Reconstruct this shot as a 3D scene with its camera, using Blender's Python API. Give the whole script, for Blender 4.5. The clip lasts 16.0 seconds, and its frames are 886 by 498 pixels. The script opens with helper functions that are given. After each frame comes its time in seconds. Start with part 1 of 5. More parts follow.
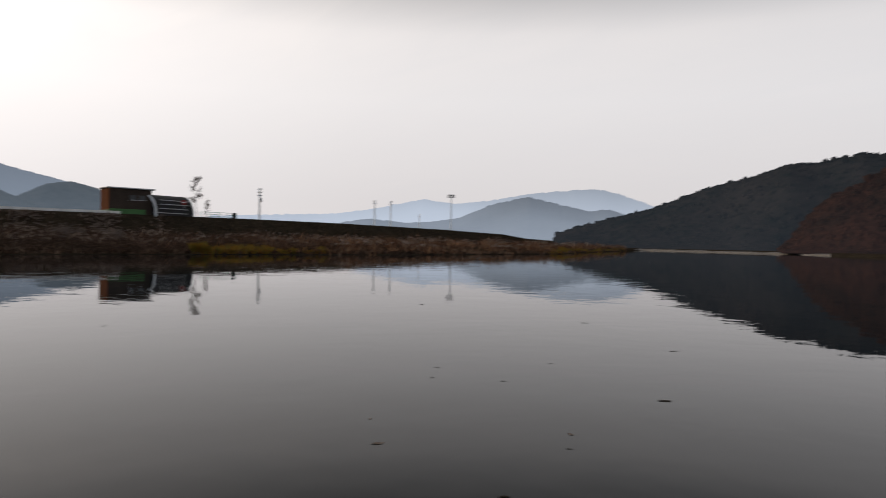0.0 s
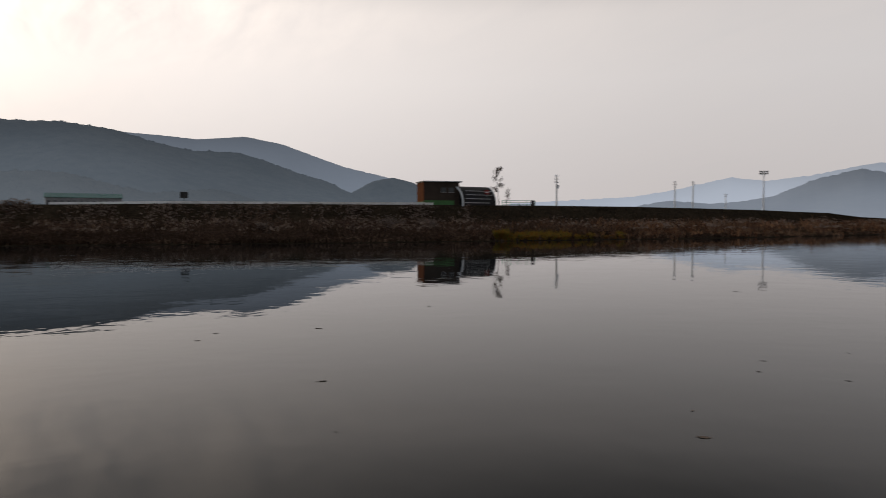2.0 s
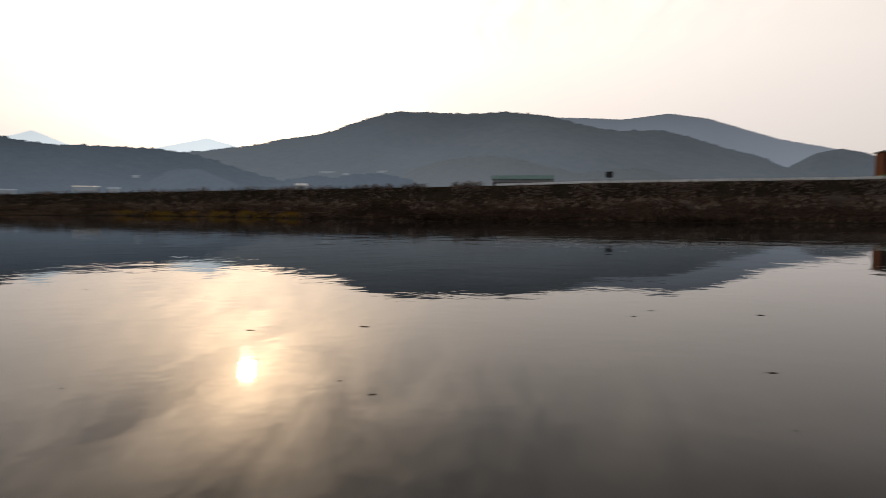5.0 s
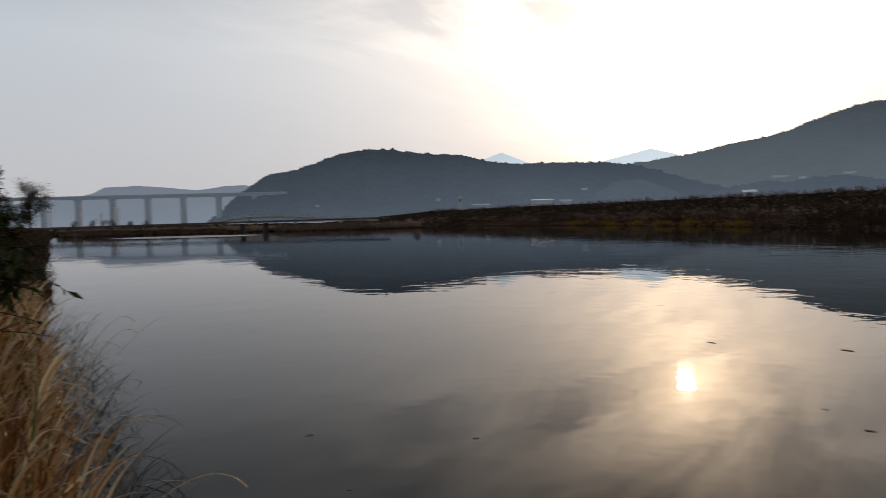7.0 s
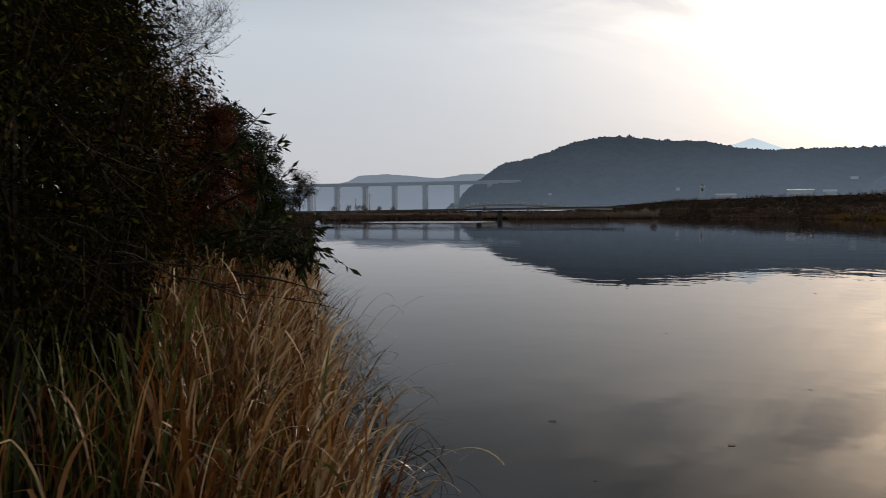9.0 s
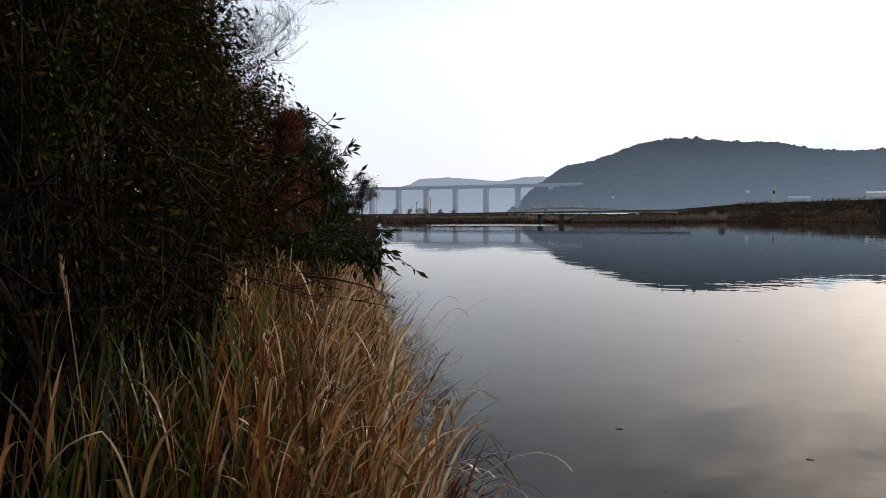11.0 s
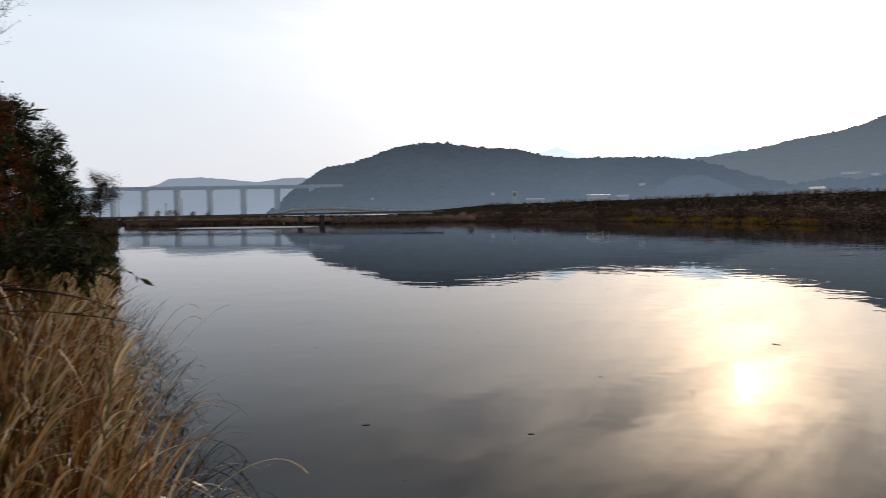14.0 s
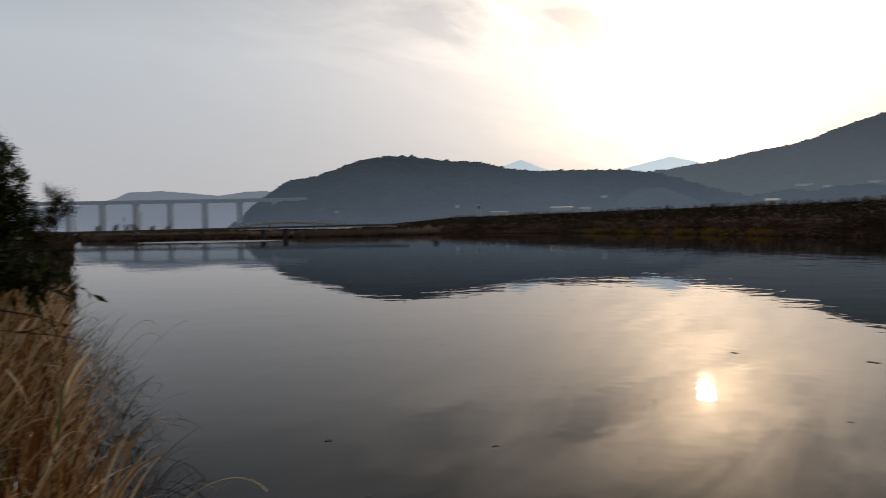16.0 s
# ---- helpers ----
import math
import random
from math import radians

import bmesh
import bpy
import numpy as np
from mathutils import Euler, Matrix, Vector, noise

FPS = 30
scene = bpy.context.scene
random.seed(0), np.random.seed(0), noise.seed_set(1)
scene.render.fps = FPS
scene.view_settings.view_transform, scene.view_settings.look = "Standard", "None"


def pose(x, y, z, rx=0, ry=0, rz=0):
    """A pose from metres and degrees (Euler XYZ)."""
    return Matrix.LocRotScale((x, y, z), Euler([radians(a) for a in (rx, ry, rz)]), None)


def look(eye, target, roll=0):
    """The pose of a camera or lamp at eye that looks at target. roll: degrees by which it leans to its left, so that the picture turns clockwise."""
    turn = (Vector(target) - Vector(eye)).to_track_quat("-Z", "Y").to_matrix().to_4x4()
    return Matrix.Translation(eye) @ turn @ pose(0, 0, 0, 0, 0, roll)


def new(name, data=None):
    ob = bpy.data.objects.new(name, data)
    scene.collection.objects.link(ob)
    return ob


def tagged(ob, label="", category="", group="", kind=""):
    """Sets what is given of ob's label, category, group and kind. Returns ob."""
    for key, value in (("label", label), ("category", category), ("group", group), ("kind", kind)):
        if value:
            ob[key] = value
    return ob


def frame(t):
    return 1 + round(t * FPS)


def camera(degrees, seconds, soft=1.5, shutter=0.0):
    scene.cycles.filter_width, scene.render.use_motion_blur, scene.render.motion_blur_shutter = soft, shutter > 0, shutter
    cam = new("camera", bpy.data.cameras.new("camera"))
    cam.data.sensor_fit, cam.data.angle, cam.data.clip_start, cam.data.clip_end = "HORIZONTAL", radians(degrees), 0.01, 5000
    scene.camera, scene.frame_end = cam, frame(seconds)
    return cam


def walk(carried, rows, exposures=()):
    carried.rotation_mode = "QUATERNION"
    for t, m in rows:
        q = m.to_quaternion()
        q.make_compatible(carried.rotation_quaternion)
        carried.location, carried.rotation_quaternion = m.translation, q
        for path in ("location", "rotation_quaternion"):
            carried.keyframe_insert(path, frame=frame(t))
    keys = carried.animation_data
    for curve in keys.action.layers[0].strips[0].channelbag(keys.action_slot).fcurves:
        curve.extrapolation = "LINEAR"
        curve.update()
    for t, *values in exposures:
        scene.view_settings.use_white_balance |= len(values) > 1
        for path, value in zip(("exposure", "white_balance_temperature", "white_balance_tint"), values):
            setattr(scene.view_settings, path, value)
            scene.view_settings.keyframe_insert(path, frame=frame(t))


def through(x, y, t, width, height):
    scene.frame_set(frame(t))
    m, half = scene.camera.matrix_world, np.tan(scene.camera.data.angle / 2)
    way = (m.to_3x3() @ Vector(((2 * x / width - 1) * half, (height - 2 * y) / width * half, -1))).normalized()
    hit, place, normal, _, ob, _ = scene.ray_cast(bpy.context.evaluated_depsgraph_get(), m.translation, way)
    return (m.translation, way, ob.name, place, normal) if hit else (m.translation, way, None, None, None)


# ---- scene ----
EYE = 1.7                                   # eye above the water
TURNS = [                                   # seconds, yaw, pitch, roll
    (0.0, 0.00, -0.52, -1.19),
    (0.5, 7.32, -1.20, -0.24),
    (1.0, 12.92, -1.68, -0.12),
    (1.5, 18.93, -2.16, 0.47),
    (2.0, 24.36, -1.99, 0.16),
    (2.5, 30.03, -2.38, 0.88),
    (3.0, 37.01, -4.14, 1.39),
    (3.2, 40.17, -3.93, 0.46),
    (5.3, 65.18, -3.94, 0.92),
    (5.5, 70.78, -4.13, 1.38),
    (6.0, 81.14, -3.17, 1.32),
    (6.5, 88.30, -3.19, 1.29),
    (7.0, 94.17, -2.46, 1.15),
    (7.5, 101.19, -2.48, 0.55),
    (8.0, 106.78, -3.43, 0.41),
    (8.5, 110.39, -3.46, -0.33),
    (9.0, 113.36, -3.20, 0.18),
    (9.5, 115.40, -2.75, -0.00),
    (10.0, 116.49, -2.77, -0.14),
    (10.2, 117.27, -2.57, -0.34),
    (12.3, 119.08, -3.25, 0.58),
    (12.5, 117.57, -3.50, 0.54),
    (13.0, 113.12, -3.70, 0.23),
    (13.5, 105.84, -3.14, -0.01),
    (14.0, 98.66, -2.91, 0.45),
    (14.5, 95.84, -2.30, 0.36),
    (15.0, 98.55, -2.08, 0.85),
    (15.5, 100.53, -2.39, 0.61),
    (16.0, 95.73, -1.87, 0.77),
]
EXPOSURES = [                               # seconds, stops, kelvin, tint
    (0.0, 0.15, 6450, 10.0), (0.6, -0.11, 6470, 10.0), (1.2, -0.28, 6500, 10.0), (2.0, -0.22, 6620, 11.0), (3.0, -0.1, 6980, 12.5),
    (5.5, -0.07, 6820, 10.8), (6.5, -0.24, 6650, 10.0), (7.5, -0.26, 6550, 10.0), (9.0, -0.15, 6520, 10.0), (9.5, 0.02, 6510, 10.0),
    (10.0, 0.22, 6500, 10.0), (10.2, 0.3, 6487, 10.0), (12.3, 0.68, 6350, 10.0), (12.8, 0.66, 6379, 10.0), (13.5, 0.5, 6421, 10.0),
    (14.0, 0.33, 6450, 10.0), (14.5, 0.18, 6525, 10.0), (15.0, -0.16, 6600, 10.0), (15.5, -0.34, 6600, 10.0), (16.0, -0.38, 6600, 10.0),
]
cam = camera(65.73, 16.0, 0.7, 0.5)
ARM = 0.42                                  # the camera is held this far before the axis about which its bearer turns


def held(yaw):
    """Where the camera stands when it looks along a bearing; the origin is its place at 116 degrees."""
    a, b = radians(yaw), radians(116)
    return ARM * (math.sin(b) - math.sin(a)), ARM * (math.cos(a) - math.cos(b))


walk(cam, [(t, pose(*held(y), EYE, 90 + p, r, y)) for t, y, p, r in TURNS], EXPOSURES)

# ---- sky and sun ----
SUN_AZ, SUN_EL = 74.7, 13.05


def bearing(az, r, z=0.0):
    """A place r metres from the viewpoint, az degrees to the left of +y."""
    a = radians(az)
    return Vector((-math.sin(a) * r, math.cos(a) * r, z))


sun_way = bearing(SUN_AZ, math.cos(radians(SUN_EL)), math.sin(radians(SUN_EL)))
world = bpy.data.worlds.new("world")
scene.world = world
world.use_nodes = True


class Nodes:
    """A short way to wire nodes."""

    def __init__(self, tree):
        self.t = tree
        tree.nodes.clear()

    def n(self, kind, **vals):
        node = self.t.nodes.new(kind)
        for k, v in vals.items():
            if k in node.inputs.keys():
                node.inputs[k].default_value = v
            else:
                setattr(node, k, v)
        return node

    def put(self, value, socket):
        if isinstance(value, bpy.types.NodeSocket):
            self.t.links.new(value, socket)
        else:
            socket.default_value = value

    def math(self, op, a, b=0.0, c=0.0):
        node = self.n("ShaderNodeMath", operation=op)
        for i, x in enumerate((a, b, c)):
            self.put(x, node.inputs[i])
        return node.outputs[0]

    def vec(self, op, a, b=(0, 0, 0)):
        node = self.n("ShaderNodeVectorMath", operation=op)
        self.put(a, node.inputs[0])
        self.put(b, node.inputs[1])
        return node.outputs["Value"] if op == "DOT_PRODUCT" else node.outputs[0]

    def scaled(self, a, f):
        node = self.n("ShaderNodeVectorMath", operation="SCALE")
        self.put(a, node.inputs[0])
        self.put(f, node.inputs["Scale"])
        return node.outputs[0]

    def mix(self, f, a, b, mode="MIX"):
        node = self.n("ShaderNodeMix", data_type="RGBA", blend_type=mode)
        self.put(f, node.inputs[0])
        self.put(a, node.inputs[6])
        self.put(b, node.inputs[7])
        return node.outputs[2]

    def noise(self, vector, scale, detail=4.0, rough=0.55, distort=0.0):
        node = self.n("ShaderNodeTexNoise")
        if vector is not None:
            self.put(vector, node.inputs["Vector"])
        node.inputs["Scale"].default_value = scale
        node.inputs["Detail"].default_value = detail
        node.inputs["Roughness"].default_value = rough
        node.inputs["Distortion"].default_value = distort
        return node.outputs[0]

    def ramp(self, f, stops):
        node = self.n("ShaderNodeValToRGB")
        self.put(f, node.inputs[0])
        els = node.color_ramp.elements
        while len(els) < len(stops):
            els.new(0.5)
        for e, (p, c) in zip(els, stops):
            e.position = p
            e.color = (*c, 1) if len(c) == 3 else c
        return node.outputs[0]


w = Nodes(world.node_tree)
gen = w.n("ShaderNodeTexCoord").outputs["Generated"]
way = w.vec("NORMALIZE", gen)
sep = w.n("ShaderNodeSeparateXYZ")
w.put(way, sep.inputs[0])
up = w.math("MAXIMUM", sep.outputs[2], 0.0)
ang = w.math("ARCCOSINE", w.math("MINIMUM", w.vec("DOT_PRODUCT", way, tuple(sun_way)), 0.99999))
# the cloud sheet lies flat overhead, so it draws together towards the horizon
lift = w.math("ADD", up, 0.14)
cmb = w.n("ShaderNodeCombineXYZ")
w.put(w.math("DIVIDE", sep.outputs[0], lift), cmb.inputs[0])
w.put(w.math("DIVIDE", sep.outputs[1], lift), cmb.inputs[1])
# wind has drawn the sheet out into bands that run towards the sun's bearing
band = w.n("ShaderNodeCombineXYZ")
w.put(w.math("MULTIPLY", w.vec("DOT_PRODUCT", cmb.outputs[0], tuple(bearing(SUN_AZ - 24, 1.0))), 0.75), band.inputs[0])
w.put(w.math("MULTIPLY_ADD", w.vec("DOT_PRODUCT", cmb.outputs[0], tuple(bearing(SUN_AZ + 66, 1.0))), 1.9, 0.6), band.inputs[1])
cloud = w.noise(band.outputs[0], 1.2, 6, 0.56, 1.1)
cloud2 = w.noise(band.outputs[0], 2.7, 5, 0.55, 1.2)
cov = w.math("MULTIPLY_ADD", cloud2, 0.35, w.math("MULTIPLY", cloud, 0.65))
open_side = w.n("ShaderNodeMapRange", interpolation_type="SMOOTHSTEP")
w.put(w.vec("DOT_PRODUCT", way, tuple(bearing(150, 1.0))), open_side.inputs[0])
for k, v in ((1, 0.42), (2, 0.98), (3, 1.0), (4, 0.05)):
    open_side.inputs[k].default_value = v
veil = w.ramp(cov, [(0.37, (0.0, 0.0, 0.0)), (0.63, (1.0, 1.0, 1.0))])
cover = w.math("MULTIPLY_ADD", veil, 0.05, w.math("MULTIPLY", w.math("POWER", open_side.outputs[0], 1.7), 0.93))
low = w.ramp(up, [(0.0, (0.75, 0.71, 0.71)), (0.2, (0.82, 0.80, 0.81)), (0.29, (0.78, 0.76, 0.77)), (0.37, (0.50, 0.51, 0.54)), (0.6, (0.38, 0.39, 0.43)), (1.0, (0.30, 0.33, 0.38))])
gap = w.ramp(up, [(0.0, (0.63, 0.63, 0.66)), (0.24, (0.60, 0.67, 0.75)), (0.34, (0.40, 0.48, 0.57)), (0.45, (1.05, 1.24, 1.5)), (0.6, (1.05, 1.24, 1.52)), (1.0, (0.20, 0.25, 0.33))])
sheet = w.mix(cover, gap, low)
sky = w.n("ShaderNodeTexSky", sky_type="NISHITA")
sky.sun_disc = False
sky.sun_elevation = radians(SUN_EL)
sky.sun_rotation = radians(-SUN_AZ)
sky.dust_density = 4.0
clear = w.scaled(sky.outputs[0], 0.05)
far_side = w.n("ShaderNodeMapRange", interpolation_type="SMOOTHSTEP")
w.put(w.vec("DOT_PRODUCT", way, tuple(bearing(-60, 1.0))), far_side.inputs[0])
for k, v in ((1, -0.3), (2, 0.5), (3, 0.0), (4, 1.0)):
    far_side.inputs[k].default_value = v
high = w.n("ShaderNodeMapRange", interpolation_type="SMOOTHSTEP")
w.put(up, high.inputs[0])
for k, v in ((1, 0.27), (2, 0.48), (3, 0.17), (4, 0.85)):
    high.inputs[k].default_value = v
sheet = w.scaled(sheet, w.math("SUBTRACT", 1.0, w.math("MULTIPLY", far_side.outputs[0], high.outputs[0])))
whole = w.mix(0.03, sheet, clear)
glow1 = w.math("MULTIPLY", w.math("EXPONENT", w.math("MULTIPLY", ang, -1 / 0.07)), 10.0)
glow2 = w.math("MULTIPLY", w.math("EXPONENT", w.math("MULTIPLY", ang, -1 / 0.58)), 1.2)
thin = w.math("MULTIPLY", w.math("MULTIPLY_ADD", veil, 0.6, 0.5), w.math("MULTIPLY_ADD", open_side.outputs[0], 0.7, 0.3))
halo = w.scaled((1.0, 0.70, 0.42), w.math("MULTIPLY", glow1, thin))
aloft = w.n("ShaderNodeMapRange")
w.put(up, aloft.inputs[0])
for k, v in ((1, 0.20), (2, 0.28), (3, 0.05), (4, 1.2)):
    aloft.inputs[k].default_value = v
bands = w.math("MULTIPLY", aloft.outputs[0], w.math("MAXIMUM", w.math("MULTIPLY_ADD", ang, -1.5, 1.35), 0.1))
even = w.math("MULTIPLY", w.math("MAXIMUM", w.math("MULTIPLY_ADD", w.math("SUBTRACT", veil, 0.5), bands, 0.87), 0.12), w.math("MULTIPLY_ADD", open_side.outputs[0], 0.85, 0.15))
deep = w.n("ShaderNodeMapRange")             # the glow is weaker through the thick air near the horizon
w.put(up, deep.inputs[0])
for k, v in ((1, 0.06), (2, 0.28), (3, 0.24), (4, 1.0)):
    deep.inputs[k].default_value = v
wide = w.scaled((1.0, 0.82, 0.64), w.math("MULTIPLY", w.math("MULTIPLY", glow2, deep.outputs[0]), even))
total = w.vec("ADD", w.vec("ADD", whole, halo), wide)
bg = w.n("ShaderNodeBackground")
w.put(total, bg.inputs[0])
bg.inputs[1].default_value = 1.0
w.t.links.new(bg.outputs[0], w.n("ShaderNodeOutputWorld").inputs[0])

sun = new("sun", bpy.data.lights.new("sun", "SUN"))
sun.data.energy, sun.data.angle, sun.data.color = 1.5, radians(1.2), (1.0, 0.86, 0.68)
sun.matrix_world = look(sun_way * 100, (0, 0, 0))


# ---- materials ----
def material(name, rough=0.8, spec=0.3):
    m = bpy.data.materials.new(name)
    m.use_nodes = True
    n = Nodes(m.node_tree)
    p = n.n("ShaderNodeBsdfPrincipled")
    p.inputs["Roughness"].default_value = rough
    p.inputs["Specular IOR Level"].default_value = spec
    n.t.links.new(p.outputs[0], n.n("ShaderNodeOutputMaterial").inputs[0])
    return m, n, p


def place(n):
    return n.n("ShaderNodeTexCoord").outputs["Object"]


def relief(n, p, height, strength, distance):
    b = n.n("ShaderNodeBump")
    b.inputs["Strength"].default_value = strength
    b.inputs["Distance"].default_value = distance
    n.put(height, b.inputs["Height"])
    n.put(b.outputs[0], p.inputs["Normal"])


def mottled(name, a, b, scale, rough=0.8, bump=0.3, distance=0.02, spec=0.3, fine=9.0):
    """Two tones in patches with a finer grain over them."""
    m, n, p = material(name, rough, spec)
    at = place(n)
    big = n.noise(at, scale, 5, 0.6)
    small = n.noise(at, scale * fine, 3, 0.6)
    f = n.math("MULTIPLY_ADD", small, 0.4, n.math("MULTIPLY", big, 0.6))
    n.put(n.ramp(f, [(0.36, a), (0.64, b)]), p.inputs["Base Color"])
    relief(n, p, f, bump, distance)
    return m


def blades(name, stops, rough=0.75, through=0.25, patch=0.0, spec=0.06):
    """Leaves and stalks: each blade takes its own tone, and a little light comes through."""
    m, n, p = material(name, rough, spec)
    isl = n.n("ShaderNodeNewGeometry").outputs["Random Per Island"]
    grain = n.noise(place(n), 14.0, 2)
    col = n.ramp(isl, stops)
    col = n.mix(n.math("MULTIPLY", grain, 0.5), col, n.mix(1.0, col, (0.45, 0.4, 0.35, 1), "MULTIPLY"))
    if patch:
        col = n.mix(1.0, col, n.ramp(n.noise(place(n), patch, 4, 0.6), [(0.36, (0.42, 0.38, 0.36)), (0.5, (1.0, 0.94, 0.9)), (0.64, (1.75, 1.6, 1.52))]), "MULTIPLY")
    n.put(col, p.inputs["Base Color"])
    tr = n.n("ShaderNodeBsdfTranslucent")
    n.put(col, tr.inputs[0])
    mx = n.n("ShaderNodeMixShader")
    mx.inputs[0].default_value = through
    n.t.links.new(p.outputs[0], mx.inputs[1])
    n.t.links.new(tr.outputs[0], mx.inputs[2])
    n.t.links.new(mx.outputs[0], n.t.nodes["Material Output"].inputs[0])
    return m


def hazed_mat(name, a, b, air, scale, tall=120.0):
    """Woods or walls far off: mottled dull tones, with haze painted as emission."""
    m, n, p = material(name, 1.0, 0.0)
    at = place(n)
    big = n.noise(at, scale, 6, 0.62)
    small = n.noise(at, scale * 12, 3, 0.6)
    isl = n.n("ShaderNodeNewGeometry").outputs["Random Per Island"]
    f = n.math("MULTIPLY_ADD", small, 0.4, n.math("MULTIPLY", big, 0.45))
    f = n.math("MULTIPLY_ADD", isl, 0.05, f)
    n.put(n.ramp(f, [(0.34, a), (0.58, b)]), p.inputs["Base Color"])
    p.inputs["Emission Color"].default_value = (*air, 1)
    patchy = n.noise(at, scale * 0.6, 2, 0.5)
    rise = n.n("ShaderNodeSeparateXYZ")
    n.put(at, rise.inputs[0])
    # the painted haze thickens towards the foot
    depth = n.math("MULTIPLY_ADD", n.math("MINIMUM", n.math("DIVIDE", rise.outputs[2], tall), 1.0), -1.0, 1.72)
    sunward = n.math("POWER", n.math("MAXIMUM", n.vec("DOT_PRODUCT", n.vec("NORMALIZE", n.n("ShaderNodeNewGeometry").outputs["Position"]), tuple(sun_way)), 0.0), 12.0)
    depth = n.math("MULTIPLY", depth, n.math("MULTIPLY_ADD", sunward, 0.42, 0.82))     # painted haze is stronger towards the sun
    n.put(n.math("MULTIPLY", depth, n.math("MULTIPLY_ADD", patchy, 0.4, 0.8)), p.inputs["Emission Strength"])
    return m


MAT = {}
m, n, p = material("water", 0.015, 0.5)
p.inputs["Base Color"].default_value = (0.006, 0.008, 0.009, 1)
p.inputs["IOR"].default_value = 1.16
at = n.n("ShaderNodeTexCoord").outputs["Object"]
wave = n.noise(at, 0.55, 3, 0.5, 0.3)
fine = n.noise(at, 2.3, 2, 0.5)
calm = n.ramp(n.noise(at, 0.03, 2), [(0.35, (0.25, 0.25, 0.25)), (0.7, (1, 1, 1))])
turned = n.n("ShaderNodeMapping", vector_type="TEXTURE")
n.put(at, turned.inputs["Vector"])
spot = bearing(114.4, 104)
turned.inputs["Location"].default_value = spot
turned.inputs["Rotation"].default_value = (0, 0, radians(114.6))
turned.inputs["Scale"].default_value = (11.0, 9.0, 1.0)
gust = n.ramp(n.n("ShaderNodeTexGradient", gradient_type="SPHERICAL").outputs[1], [(0.0, (0, 0, 0)), (0.35, (1, 1, 1))])
n.t.links.new(turned.outputs[0], n.t.nodes["Gradient Texture"].inputs[0])
calm = n.math("MULTIPLY_ADD", gust, 7.0, calm)
hgt = n.math("MULTIPLY", n.math("MULTIPLY_ADD", fine, 0.18, wave), calm)
relief(n, p, hgt, 1.0, 0.013)
n.put(n.math("MULTIPLY_ADD", gust, 0.3, 0.015), p.inputs["Roughness"])
MAT["water"] = m
MAT["soil"] = mottled("soil", (0.014, 0.011, 0.008), (0.04, 0.031, 0.021), 0.25, 1.0, 0.5, 0.05, 0.0)
MAT["concrete"] = mottled("concrete", (0.30, 0.30, 0.29), (0.44, 0.43, 0.41), 0.4, 0.85, 0.2, 0.01)
MAT["pale_concrete"] = mottled("pale_concrete", (0.50, 0.50, 0.49), (0.68, 0.67, 0.65), 0.6, 0.85, 0.2, 0.01)
# the low bridge's concrete, its shade put into a darker colour
MAT["shaded_concrete"] = mottled("shaded_concrete", (0.07, 0.07, 0.068), (0.14, 0.135, 0.13), 0.5, 0.9, 0.3, 0.02)
MAT["asphalt"] = mottled("asphalt", (0.04, 0.04, 0.042), (0.07, 0.07, 0.07), 0.8, 0.9, 0.2, 0.01)
MAT["orange"] = mottled("orange_wall", (0.06, 0.020, 0.008), (0.09, 0.030, 0.011), 0.7, 0.9, 0.15, 0.01, 0.02)
MAT["brown"] = mottled("brown_wall", (0.02, 0.013, 0.009), (0.04, 0.026, 0.018), 0.7, 0.7, 0.15, 0.01)
MAT["green_panel"] = mottled("green_panel", (0.035, 0.10, 0.03), (0.055, 0.15, 0.045), 0.7, 0.6, 0.15, 0.01)
MAT["sign_red"] = mottled("sign_red", (0.16, 0.02, 0.018), (0.24, 0.035, 0.03), 2.0, 0.5, 0.1, 0.004)
MAT["dark_metal"] = mottled("dark_metal", (0.010, 0.010, 0.011), (0.025, 0.025, 0.026), 1.5, 0.55, 0.1, 0.005)
MAT["steel"] = mottled("galvanised_steel", (0.42, 0.43, 0.44), (0.6, 0.6, 0.61), 2.0, 0.45, 0.1, 0.004)
MAT["white_paint"] = mottled("white_paint", (0.68, 0.68, 0.67), (0.82, 0.82, 0.8), 0.6, 0.6, 0.1, 0.005)
MAT["teal"] = mottled("teal_paint", (0.07, 0.15, 0.14), (0.10, 0.20, 0.18), 0.6, 0.5, 0.1, 0.005)
MAT["rail_green"] = mottled("rail_green", (0.10, 0.26, 0.17), (0.2, 0.4, 0.28), 1.5, 0.5, 0.1, 0.004)
MAT["roof"] = mottled("roof_grey", (0.16, 0.17, 0.18), (0.28, 0.28, 0.29), 0.6, 0.7, 0.1, 0.01)
MAT["glass"] = mottled("window_dark", (0.02, 0.022, 0.025), (0.05, 0.055, 0.06), 0.6, 0.4, 0.0, 0.001, 0.5)
MAT["bark"] = mottled("bark", (0.012, 0.010, 0.008), (0.04, 0.033, 0.027), 6.0, 0.95, 0.6, 0.01, 0.05)
MAT["twig"] = mottled("twig", (0.03, 0.022, 0.018), (0.07, 0.05, 0.04), 20.0, 0.85, 0.3, 0.003)
MAT["reed"] = blades("dry_reed", [(0.0, (0.04, 0.016, 0.007)), (0.3, (0.125, 0.047, 0.014)), (0.6, (0.25, 0.105, 0.029)), (0.78, (0.40, 0.23, 0.085)), (0.87, (0.60, 0.46, 0.28)), (0.92, (0.12, 0.14, 0.028)), (1.0, (0.10, 0.14, 0.03))], 0.42, 0.3, spec=0.4)
